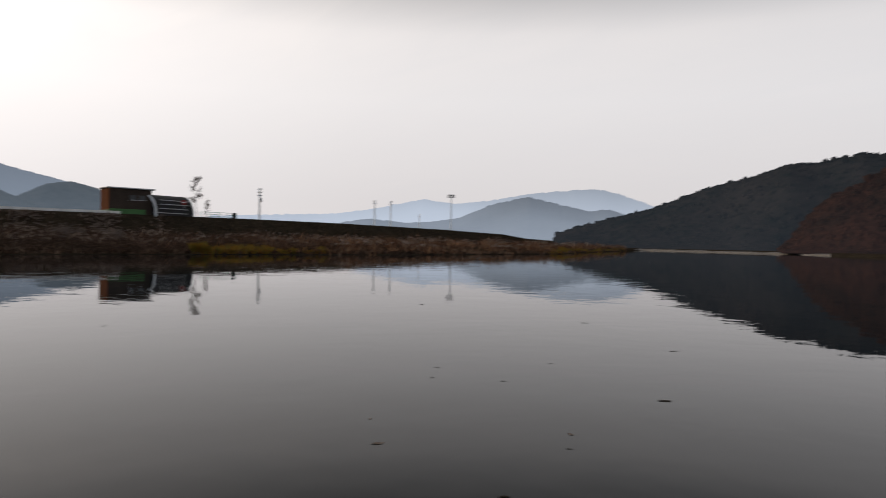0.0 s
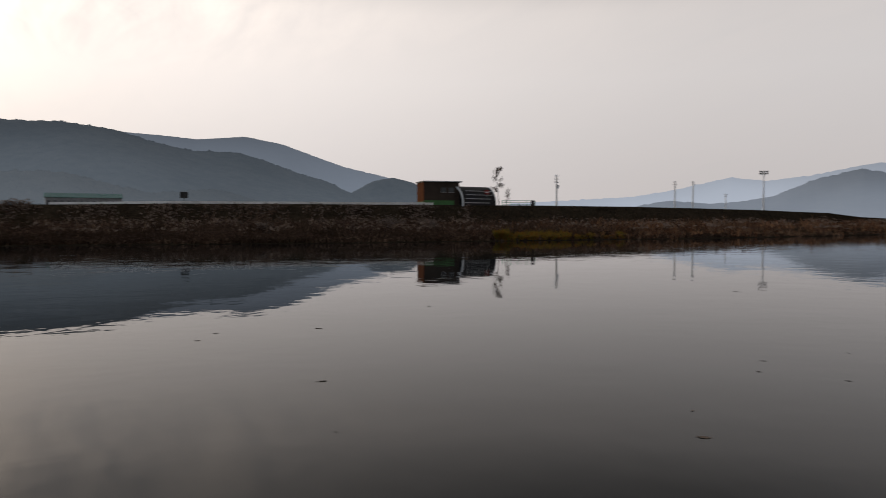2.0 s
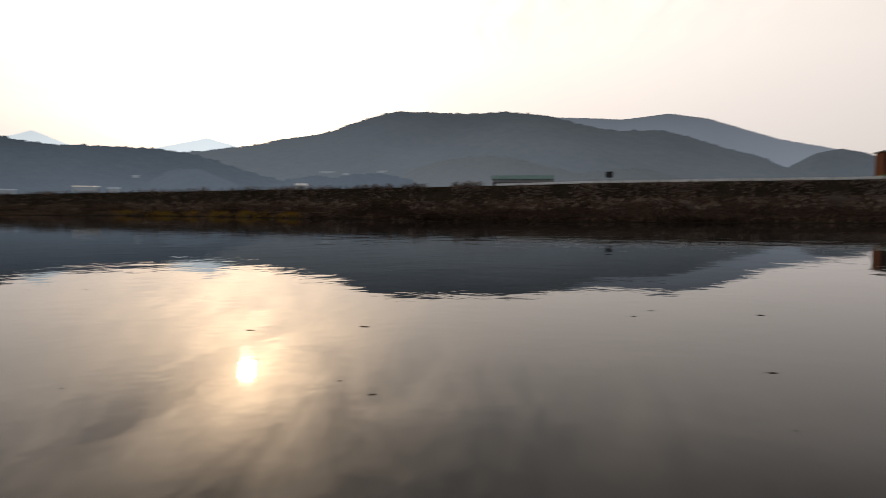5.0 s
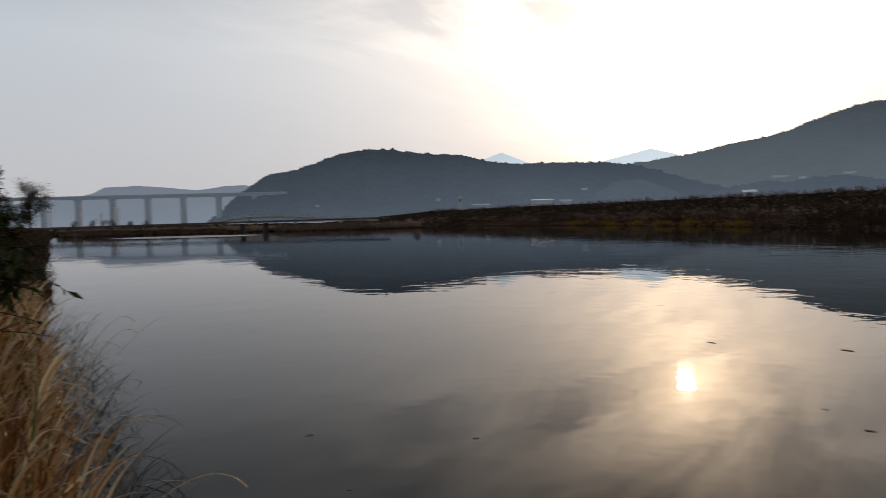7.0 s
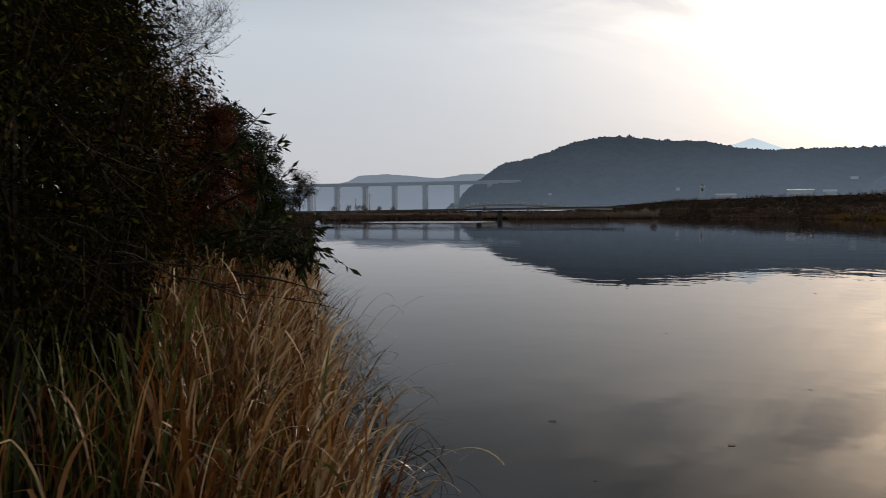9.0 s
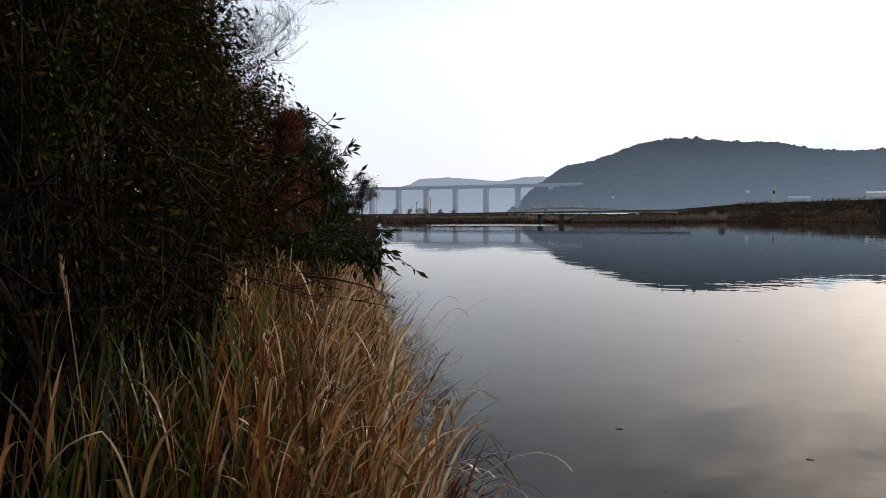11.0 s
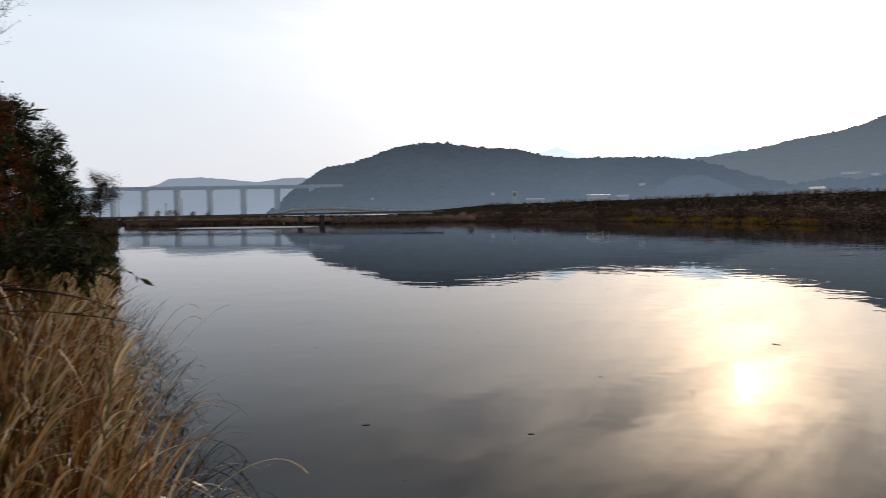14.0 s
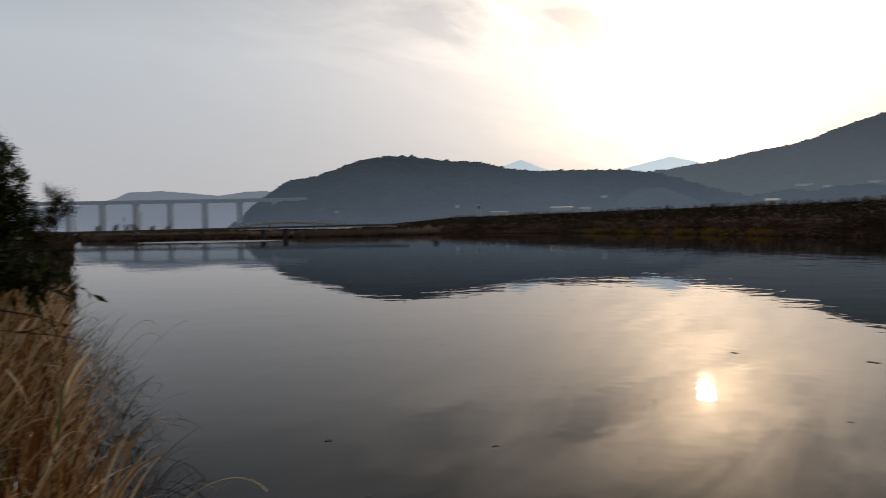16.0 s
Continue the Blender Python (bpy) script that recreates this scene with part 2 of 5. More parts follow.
# the last colour is a faint painted haze
MAT["rust_slope"] = hazed_mat("rust_slope", (0.012, 0.010, 0.009), (0.036, 0.018, 0.014), (0.004, 0.004, 0.005), 0.05, 60.0)
MAT["sand"] = mottled("sand", (0.07, 0.062, 0.055), (0.13, 0.115, 0.10), 0.3, 0.9, 0.3, 0.03)
MAT["straw"] = blades("straw_blade", [(0.0, (0.52, 0.43, 0.28)), (1.0, (0.66, 0.57, 0.42))], 0.6, 0.4)
MAT["stem"] = blades("dark_stem", [(0.0, (0.012, 0.009, 0.006)), (0.8, (0.045, 0.032, 0.018)), (1.0, (0.22, 0.16, 0.09))])
MAT["pale_blade"] = blades("pale_blade", [(0.0, (0.24, 0.12, 0.045)), (0.6, (0.48, 0.33, 0.17)), (1.0, (0.70, 0.60, 0.43))], 0.36, 0.4, spec=0.6)
MAT["far_reed"] = blades("far_reed", [(0.0, (0.020, 0.013, 0.009)), (0.5, (0.058, 0.038, 0.027)), (0.85, (0.11, 0.075, 0.053)), (1.0, (0.18, 0.135, 0.10))], through=0.08, patch=0.06)
MAT["brush"] = blades("withered_brush", [(0.0, (0.018, 0.011, 0.008)), (0.7, (0.055, 0.036, 0.026)), (1.0, (0.10, 0.070, 0.052))], through=0.08, patch=0.09)
MAT["pale_reed"] = blades("pale_reed", [(0.0, (0.15, 0.115, 0.09)), (0.6, (0.22, 0.17, 0.135)), (1.0, (0.30, 0.24, 0.20))])
MAT["russet_reed"] = blades("russet_reed", [(0.0, (0.06, 0.028, 0.015)), (0.6, (0.15, 0.08, 0.045)), (1.0, (0.25, 0.155, 0.09))], patch=0.05)
MAT["plume"] = blades("reed_plume", [(0.0, (0.12, 0.09, 0.075)), (1.0, (0.24, 0.19, 0.16))])
MAT["ochre"] = blades("ochre_grass", [(0.0, (0.17, 0.068, 0.012)), (0.5, (0.17, 0.105, 0.016)), (1.0, (0.09, 0.095, 0.016))])
MAT["leaf_dark"] = blades("leaf_dark", [(0.0, (0.015, 0.022, 0.010)), (0.6, (0.03, 0.043, 0.016)), (0.9, (0.055, 0.075, 0.024)), (1.0, (0.09, 0.11, 0.03))], 0.7, 0.12)
MAT["blade_green"] = blades("blade_green", [(0.0, (0.03, 0.045, 0.010)), (0.6, (0.07, 0.10, 0.020)), (1.0, (0.17, 0.17, 0.04))], 0.5, 0.3, spec=0.3)
MAT["leaf_rust"] = blades("leaf_rust", [(0.0, (0.035, 0.014, 0.008)), (0.6, (0.11, 0.036, 0.016)), (1.0, (0.22, 0.075, 0.026))])
MAT["leaf_brown"] = blades("leaf_brown", [(0.0, (0.022, 0.018, 0.012)), (0.6, (0.045, 0.034, 0.022)), (1.0, (0.09, 0.065, 0.04))])
MAT["leaf_mix"] = blades("leaf_mix", [(0.0, (0.006, 0.006, 0.002)), (0.45, (0.014, 0.014, 0.004)), (0.75, (0.032, 0.019, 0.007)), (0.92, (0.05, 0.034, 0.010)), (1.0, (0.11, 0.12, 0.022))], 0.9, 0.28, spec=0.02)
MAT["leaf_olive"] = blades("leaf_olive", [(0.0, (0.005, 0.006, 0.002)), (0.55, (0.014, 0.016, 0.004)), (0.84, (0.036, 0.038, 0.007)), (0.95, (0.12, 0.125, 0.022)), (1.0, (0.11, 0.045, 0.012))], 0.8, 0.28, spec=0.05)
MAT["leaf_grey"] = blades("leaf_grey", [(0.0, (0.08, 0.065, 0.06)), (1.0, (0.17, 0.14, 0.125))])
# nearer hills: the third colour is haze painted as emission
MAT["hill_near"] = hazed_mat("hill_near", (0.010, 0.013, 0.013), (0.026, 0.023, 0.022), (0.007, 0.009, 0.012), 0.012, 90.0)
MAT["hill_foot"] = hazed_mat("hill_foot", (0.024, 0.028, 0.028), (0.056, 0.055, 0.050), (0.064, 0.077, 0.092), 0.006, 110.0)
MAT["hill_mid"] = hazed_mat("hill_mid", (0.014, 0.020, 0.026), (0.040, 0.046, 0.052), (0.048, 0.063, 0.083), 0.006, 85.0)
MAT["hill_front"] = hazed_mat("hill_front", (0.020, 0.024, 0.028), (0.050, 0.052, 0.052), (0.064, 0.079, 0.096), 0.004, 190.0)
# far buildings and viaduct, with a haze glow painted into walls and concrete
MAT["hazy_wall"] = hazed_mat("hazy_wall", (0.15, 0.16, 0.17), (0.22, 0.23, 0.24), (0.06, 0.072, 0.083), 0.05)
MAT["hazy_concrete"] = hazed_mat("hazy_concrete", (0.19, 0.205, 0.225), (0.25, 0.265, 0.285), (0.048, 0.062, 0.080), 0.02, 400.0)
MAT["hazy_tower_wall"] = hazed_mat("hazy_tower_wall", (0.16, 0.175, 0.19), (0.22, 0.235, 0.25), (0.04, 0.052, 0.062), 0.05, 400.0)
# ranges farthest off: nearly all their tone is painted haze
MAT["hill_behind"] = hazed_mat("hill_behind", (0.035, 0.04, 0.042), (0.045, 0.05, 0.052), (0.155, 0.185, 0.232), 0.003, 330.0)
MAT["hill_middle"] = hazed_mat("hill_middle", (0.035, 0.04, 0.042), (0.05, 0.054, 0.055), (0.17, 0.197, 0.24), 0.004, 200.0)
MAT["hill_far"] = hazed_mat("hill_far", (0.035, 0.04, 0.045), (0.04, 0.045, 0.05), (0.37, 0.415, 0.49), 0.002, 420.0)
MAT["hill_pale"] = hazed_mat("hill_pale", (0.035, 0.04, 0.045), (0.04, 0.045, 0.05), (0.47, 0.545, 0.60), 0.002, 900.0)


# ---- building helpers ----
def mesh_of(name, verts, faces, mat, smooth=False):
    me = bpy.data.meshes.new(name)
    me.from_pydata([tuple(v) for v in verts], [], [tuple(f) for f in faces])
    me.materials.append(mat)
    if smooth:
        me.polygons.foreach_set("use_smooth", [True] * len(me.polygons))
    me.update()
    return me


def tri_mesh(name, verts, tris, mat, smooth=False):
    verts, tris = np.asarray(verts, dtype=np.float32), np.asarray(tris, dtype=np.int32)
    me = bpy.data.meshes.new(name)
    me.vertices.add(len(verts))
    me.vertices.foreach_set("co", verts.ravel())
    me.loops.add(tris.size)
    me.loops.foreach_set("vertex_index", tris.ravel())
    me.polygons.add(len(tris))
    me.polygons.foreach_set("loop_start", np.arange(0, tris.size, 3, dtype=np.int32))
    me.polygons.foreach_set("loop_total", np.full(len(tris), 3, dtype=np.int32))
    me.polygons.foreach_set("use_smooth", np.full(len(tris), smooth))
    me.materials.append(mat)
    me.update(calc_edges=True)
    me.validate()
    return me


def part(name, bm, mat, parent, label=""):
    """Links a bmesh (or a mesh) as one object under its thing."""
    if isinstance(bm, bmesh.types.BMesh):
        me = bpy.data.meshes.new(name)
        bm.to_mesh(me)
        bm.free()
        me.materials.append(mat)
    else:
        me = bm
    ob = new(name, me)
    ob.parent = parent
    return tagged(ob, label)


def thing(name, at, label, category, group="", turn=0.0):
    ob = new(name)
    ob.empty_display_size = 0.2
    ob.matrix_world = Matrix.Translation(at) @ Matrix.Rotation(turn, 4, "Z")
    return tagged(ob, label, category, group)


def box(bm, centre, size, bevel=0.0, m=None):
    geo = bmesh.ops.create_cube(bm, size=1.0)
    mat = Matrix.Translation(centre) @ Matrix.Diagonal((*size, 1))
    if m is not None:
        mat = m @ mat
    bmesh.ops.transform(bm, matrix=mat, verts=geo["verts"])
    if bevel:
        edges = {e for v in geo["verts"] for e in v.link_edges}
        bmesh.ops.bevel(bm, geom=list(edges), offset=bevel, segments=1, affect="EDGES")
    return bm


def boxed(centre, size, bevel=0.0):
    return box(bmesh.new(), centre, size, bevel)


def tube(bm, pts, radii, sides=6):
    """A round bar along pts, tapered by radii."""
    rings = []
    for i, q in enumerate(pts):
        q = Vector(q)
        d = (Vector(pts[min(i + 1, len(pts) - 1)]) - Vector(pts[max(i - 1, 0)])).normalized()
        a = d.orthogonal().normalized()
        b = d.cross(a)
        r = radii[i] if hasattr(radii, "__len__") else radii
        rings.append([bm.verts.new(q + (a * math.cos(k * 2 * math.pi / sides) + b * math.sin(k * 2 * math.pi / sides)) * r) for k in range(sides)])
    for r1, r2 in zip(rings, rings[1:]):
        for k in range(sides):
            bm.faces.new((r1[k], r1[(k + 1) % sides], r2[(k + 1) % sides], r2[k]))
    bm.faces.new(list(reversed(rings[0])))
    bm.faces.new(rings[-1])
    return bm


def at_az(table, az):
    return float(np.interp(az, [q[0] for q in table], [q[1] for q in table]))


# ---- water and ground ----
SHORE = [(-180, 0.9), (-75, 0.9), (-62, 12), (-45, 120), (-35, 210), (-28.8, 275), (-16, 345), (-14.8, 240), (-10, 135), (-5.5, 114), (-0.8, 98), (4, 88), (11, 80),
         (18, 74), (31, 67), (45, 67), (59, 71), (65, 82), (73, 100), (81, 128), (90, 158), (96, 152), (100, 141), (107.4, 134), (108, 141), (111, 141), (111.6, 134), (118, 131), (123.7, 127), (124.9, 40), (125.6, 18),
         (126.2, 6.8), (127.0, 3.7), (129, 2.0), (134, 1.2), (140, 0.9), (180, 0.9)]
CREST = [(-180, 400), (-14, 600), (-7, 423), (-5.4, 314), (-0.7, 245), (4, 208), (8.6, 183), (16, 164), (26, 152), (36, 147), (46, 148), (54, 162), (62.6, 176),
         (69, 192), (75, 205), (81, 232), (86, 253), (90.4, 290), (95, 340), (99, 400), (110, 600), (180, 600)]
CREST_Z = [(-180, 1.2), (-16, 1.2), (-9, 4.6), (-5, 6.0), (0, 6.2), (95, 6.0), (99, 4.4), (104, 1.2), (180, 1.2)]


def land(az, r):
    """The height of the ground."""
    ds, cr, cz = at_az(SHORE, az), at_az(CREST, az), at_az(CREST_Z, az)
    s = r - ds
    if az > 123.6 or az < -62:               # the near bank, along the shore that runs away from the viewpoint
        if s < 0 and ds > 1.3 and r > 0.7:
            return max(-0.8, s * 0.35)
        side = abs(r * math.sin(radians(max(0.0, min(90.0, az - 123.5 if az > 0 else -62 - az)))))
        return 0.04 + 0.45 * (1 - math.exp(-side / 2.5)) + 1.2 * (1 - math.exp(-max(0, side - 8) / 15.0))
    if s < 0:
        return max(-1.5, s * 0.15)
    z = 1.3 * (1 - math.exp(-s / 18.0)) + 0.05
    d = abs(r - cr)
    if cz > z:
        slope = max(0.0, min(1.0, 1 - (d - 2.5) / 12.0))
        z += (cz - z) * slope
    if r > cr + 30 and 35 < az < 100:
        z += 14.0 * min(1.0, (r - cr - 30) / 180.0) * min(1.0, (az - 35) / 10.0, (100 - az) / 8.0)
    if r > cr:
        z = min(z, EYE + (cz - EYE) / cr * r * 0.93)
    return z


AZ = sorted(set(list(np.arange(-180, 180.1, 3.0)) + list(np.arange(-36, 120, 1.0)) + list(np.arange(119, 130, 0.25))))


def build_ground():
    rows = []
    for az in AZ:
        ds, cr = at_az(SHORE, az), at_az(CREST, az)
        if az > 123.6 or az < -62:
            rr = [0.02, 0.5, 0.75] + [ds * k for k in (0.9, 1.0, 1.06, 1.15, 1.4, 1.8, 2.4)]
            rr += [max(rr[-1] * 1.05, x) for x in (9, 16, 26, 40, 60, 90, 140, 220, 340, 600, 1500, 4900)]
            rr = [max(q, 0.76 + 0.01 * i) if i > 2 else q for i, q in enumerate(rr)]
        else:
            rr = [0.02, 0.5, 0.75, ds * 0.3, ds - 10, ds - 3, ds, ds + 1.5, ds + 5, ds + 12, ds + 22]
            c = max(cr, ds + 60)
            rr += [c - 30, c - 14.5, c - 2.5, c + 2.5, c + 14.5, c + 30, c + 90, c + 210, 1200 + c * 0.2, 2500, 4900]
        rows.append([bearing(az, r, land(az, r)) for r in rr])
    nr = len(rows[0])
    verts = [v for row in rows for v in row]
    faces = []
    for i in range(len(rows) - 1):
        for j in range(nr - 1):
            a = i * nr + j
            faces.append((a, a + 1, a + nr + 1, a + nr))
    ob = new("ground", mesh_of("ground", verts, faces, MAT["soil"], True))
    tagged(ob, "brown earth banks and flood plain under dry grass", "ground", kind="structure")


build_ground()
bm = bmesh.new()
rings = [0.3, 3, 12, 40, 120, 400, 1500, 4900]
prev = None
for r in rings:
    ring = [bm.verts.new(bearing(k * 6, r)) for k in range(60)]
    if prev is None:
        bm.faces.new(ring)
    else:
        for k in range(60):
            bm.faces.new((prev[k], ring[k], ring[(k + 1) % 60], prev[(k + 1) % 60]))
    prev = ring
bmesh.ops.recalc_face_normals(bm, faces=bm.faces)
tagged(part("water", bm, MAT["water"], None), "still grey lake water reflecting the evening sky", "water", kind="structure")


# ---- mountains ----
def ridge(name, pts, dist, deep, mat, label, rough=0.0, base=0.0, step=0.3, lean=0.0):
    """A mountain whose crest rises to the given elevation (degrees) at each bearing; spurs and gullies run down its slope."""
    pts = sorted(pts)
    a0, a1 = pts[0][0], pts[-1][0]
    azs = np.arange(a0, a1 + step * 0.5, step)
    prof = [(-1.0, 0.0), (-0.8, 0.07), (-0.6, 0.24), (-0.42, 0.46), (-0.28, 0.66), (-0.16, 0.83), (-0.07, 0.94), (0.0, 1.0), (0.12, 0.93), (0.4, 0.6), (1.0, 0.0)]
    rows = []
    for az in azs:
        f = (az - a0) / (a1 - a0)
        d0 = dist * (1 + lean * (f - 0.5))
        el = at_az(pts, az)
        jag = rough * (noise.noise((az * 2.3, dist, 1.0)) + 0.6 * noise.noise((az * 6.1, dist, 4.0)))
        top = EYE + d0 * math.tan(radians(max(0.02, el + jag)))
        row = []
        for u, hgt in prof:
            q = bearing(az, d0 + u * deep)
            spur = noise.noise((q.x / (deep * 0.45), q.y / (deep * 0.45), 1.0)) * 0.20 + noise.noise((q.x / (deep * 0.17), q.y / (deep * 0.17), 5.0)) * 0.09
            k = 4 * hgt * (1 - hgt)
            row.append(bearing(az, d0 + u * deep * (1 + 0.3 * spur), base + (top - base) * (hgt + spur * k)))
        rows.append(row)
    nr = len(prof)
    verts = [v for row in rows for v in row]
    faces = [(i * nr + j, i * nr + j + 1, (i + 1) * nr + j + 1, (i + 1) * nr + j) for i in range(len(rows) - 1) for j in range(nr - 1)]
    ob = new(name, mesh_of(name, verts, faces, mat, True))
    tagged(ob, label, "mountain", kind="structure")
    return rows


FAR = [(19, 1.75), (14.4, 1.99), (8.8, 2.24), (6.1, 2.66), (1.7, 3.6), (-0.8, 3.26), (-4, 3.6), (-7.2, 4.2), (-9.8, 4.43), (-11.8, 4.62), (-12.9, 4.55), (-14.5, 4.17), (-16.7, 3.37),
       (-18.5, 2.6), (-24, 1.0)]
MID = [(11, 0.9), (8.4, 1.54), (6.1, 1.88), (3, 1.6), (0.5, 1.8), (-1.2, 2.06), (-4.1, 3.29), (-7, 3.95), (-9.7, 3.32), (-12, 2.8), (-13.5, 3.0), (-15.4, 2.36), (-19, 1.2)]
FRONT = [(84, 3.6), (78.2, 4.2), (74, 4.75), (71.7, 5.29), (68.9, 5.7), (67.6, 6.0), (65.6, 6.75), (63.1, 7.5), (61.9, 7.63), (59.5, 7.58), (56.7, 7.44), (53.1, 7.56), (49.9, 7.2), (47.2, 6.42),
         (44.5, 5.85), (40.8, 5.78), (38.5, 5.07), (36.2, 4.23), (33.8, 3.56), (32.2, 2.73), (29, 1.2)]
BEHIND = [(56, 5.5), (49.9, 7.1), (46.7, 6.95), (44, 6.75), (40.3, 7.07), (37.5, 6.56), (34.7, 5.57), (32.4, 4.77), (29.2, 4.02), (26.9, 3.48), (22, 1.6)]
SMALL = [(34, 1.5), (31.7, 2.81), (30.1, 3.68), (28.5, 3.95), (26.9, 3.57), (25.1, 2.6), (22.5, 1.2)]
HILL = [(70, 1.5), (74, 2.6), (78.2, 3.95), (81.3, 4.35), (84, 4.42), (86.7, 4.42), (88.5, 4.42), (90.4, 4.72), (92.7, 5.3), (95, 5.38), (98.6, 5.8), (100.2, 5.85), (102.5, 5.52), (104.4, 4.8), (106.7, 4.08),
        (108.5, 3.8), (109.8, 2.85), (111.2, 1.85), (112, 0.85), (113, 0.2)]
HILLOCK = [(72, 0.3), (74, 0.84), (75.7, 1.97), (78.2, 2.9), (80, 2.72), (81.3, 2.06), (82.2, 0.93), (83, 0.2)]
PEAK_1 = [(94, 4.2), (90.6, 4.95), (89.2, 5.42), (87.4, 4.69), (85, 3.8)]
PEAK_2 = [(84, 3.8), (80.8, 4.5), (77.3, 5.3), (75.3, 4.75), (71, 3.4)]
VIA_HILL = [(132, 1.2), (123.7, 1.93), (121.3, 2.38), (120.3, 2.9), (117.9, 3.03), (115.9, 2.88), (113.8, 2.68), (111.6, 3.01), (110, 3.07), (108.9, 2.7), (105, 2.0)]
EAST = [(-9.2, 0.9), (-9.9, 1.13), (-13.7, 2.2), (-16.7, 2.96), (-20.9, 4.6), (-24.1, 5.42), (-26.8, 6.33), (-28.6, 6.34), (-31.3, 6.95), (-34, 6.6), (-40, 8.5), (-50, 9), (-65, 7), (-90, 6)]
# the ranges pale and turn blue by haze painted as emission
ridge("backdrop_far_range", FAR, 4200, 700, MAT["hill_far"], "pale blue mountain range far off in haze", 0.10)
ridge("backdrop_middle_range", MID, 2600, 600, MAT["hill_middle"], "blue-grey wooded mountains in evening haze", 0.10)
ridge("backdrop_tall_ridge", BEHIND, 2600, 700, MAT["hill_behind"], "ridge behind the valley, turned pale blue-grey by painted haze", 0.05)
front_rows = ridge("backdrop_front_mountain", FRONT, 1500, 700, MAT["hill_front"], "wooded mountain under the setting sun, grey-blue with painted haze", 0.06)
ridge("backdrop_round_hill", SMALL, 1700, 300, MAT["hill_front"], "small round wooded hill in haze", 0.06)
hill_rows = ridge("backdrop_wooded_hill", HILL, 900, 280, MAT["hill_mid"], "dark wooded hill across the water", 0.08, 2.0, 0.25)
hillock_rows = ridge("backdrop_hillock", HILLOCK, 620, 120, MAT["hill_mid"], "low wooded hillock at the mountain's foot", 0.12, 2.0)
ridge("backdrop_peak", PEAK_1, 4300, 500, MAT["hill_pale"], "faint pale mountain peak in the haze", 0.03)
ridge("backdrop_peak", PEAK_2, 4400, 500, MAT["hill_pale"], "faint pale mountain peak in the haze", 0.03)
ridge("backdrop_viaduct_ridge", VIA_HILL, 2400, 500, MAT["hill_behind"], "ridge behind the viaduct, paled by painted haze", 0.05)
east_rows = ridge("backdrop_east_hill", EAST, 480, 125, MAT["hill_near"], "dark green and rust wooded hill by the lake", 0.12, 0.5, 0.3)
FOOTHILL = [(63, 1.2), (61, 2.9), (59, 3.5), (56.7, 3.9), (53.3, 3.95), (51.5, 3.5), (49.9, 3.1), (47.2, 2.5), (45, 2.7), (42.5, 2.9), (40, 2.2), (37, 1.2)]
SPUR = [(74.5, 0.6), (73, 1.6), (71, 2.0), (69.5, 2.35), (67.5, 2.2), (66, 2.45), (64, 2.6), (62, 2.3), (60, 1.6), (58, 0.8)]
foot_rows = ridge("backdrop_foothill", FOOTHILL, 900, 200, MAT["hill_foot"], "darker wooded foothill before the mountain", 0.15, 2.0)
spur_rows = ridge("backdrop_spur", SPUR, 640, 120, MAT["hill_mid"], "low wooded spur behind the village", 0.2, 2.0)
RUST = [(-26.3, 0.1), (-27.6, 1.7), (-28.3, 2.9), (-29.75, 4.1), (-31.5, 4.9), (-32.7, 5.6), (-36, 7.0), (-42, 7.5), (-50, 6.0)]
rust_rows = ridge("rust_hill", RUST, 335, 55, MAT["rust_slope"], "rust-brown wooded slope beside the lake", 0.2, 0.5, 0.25)


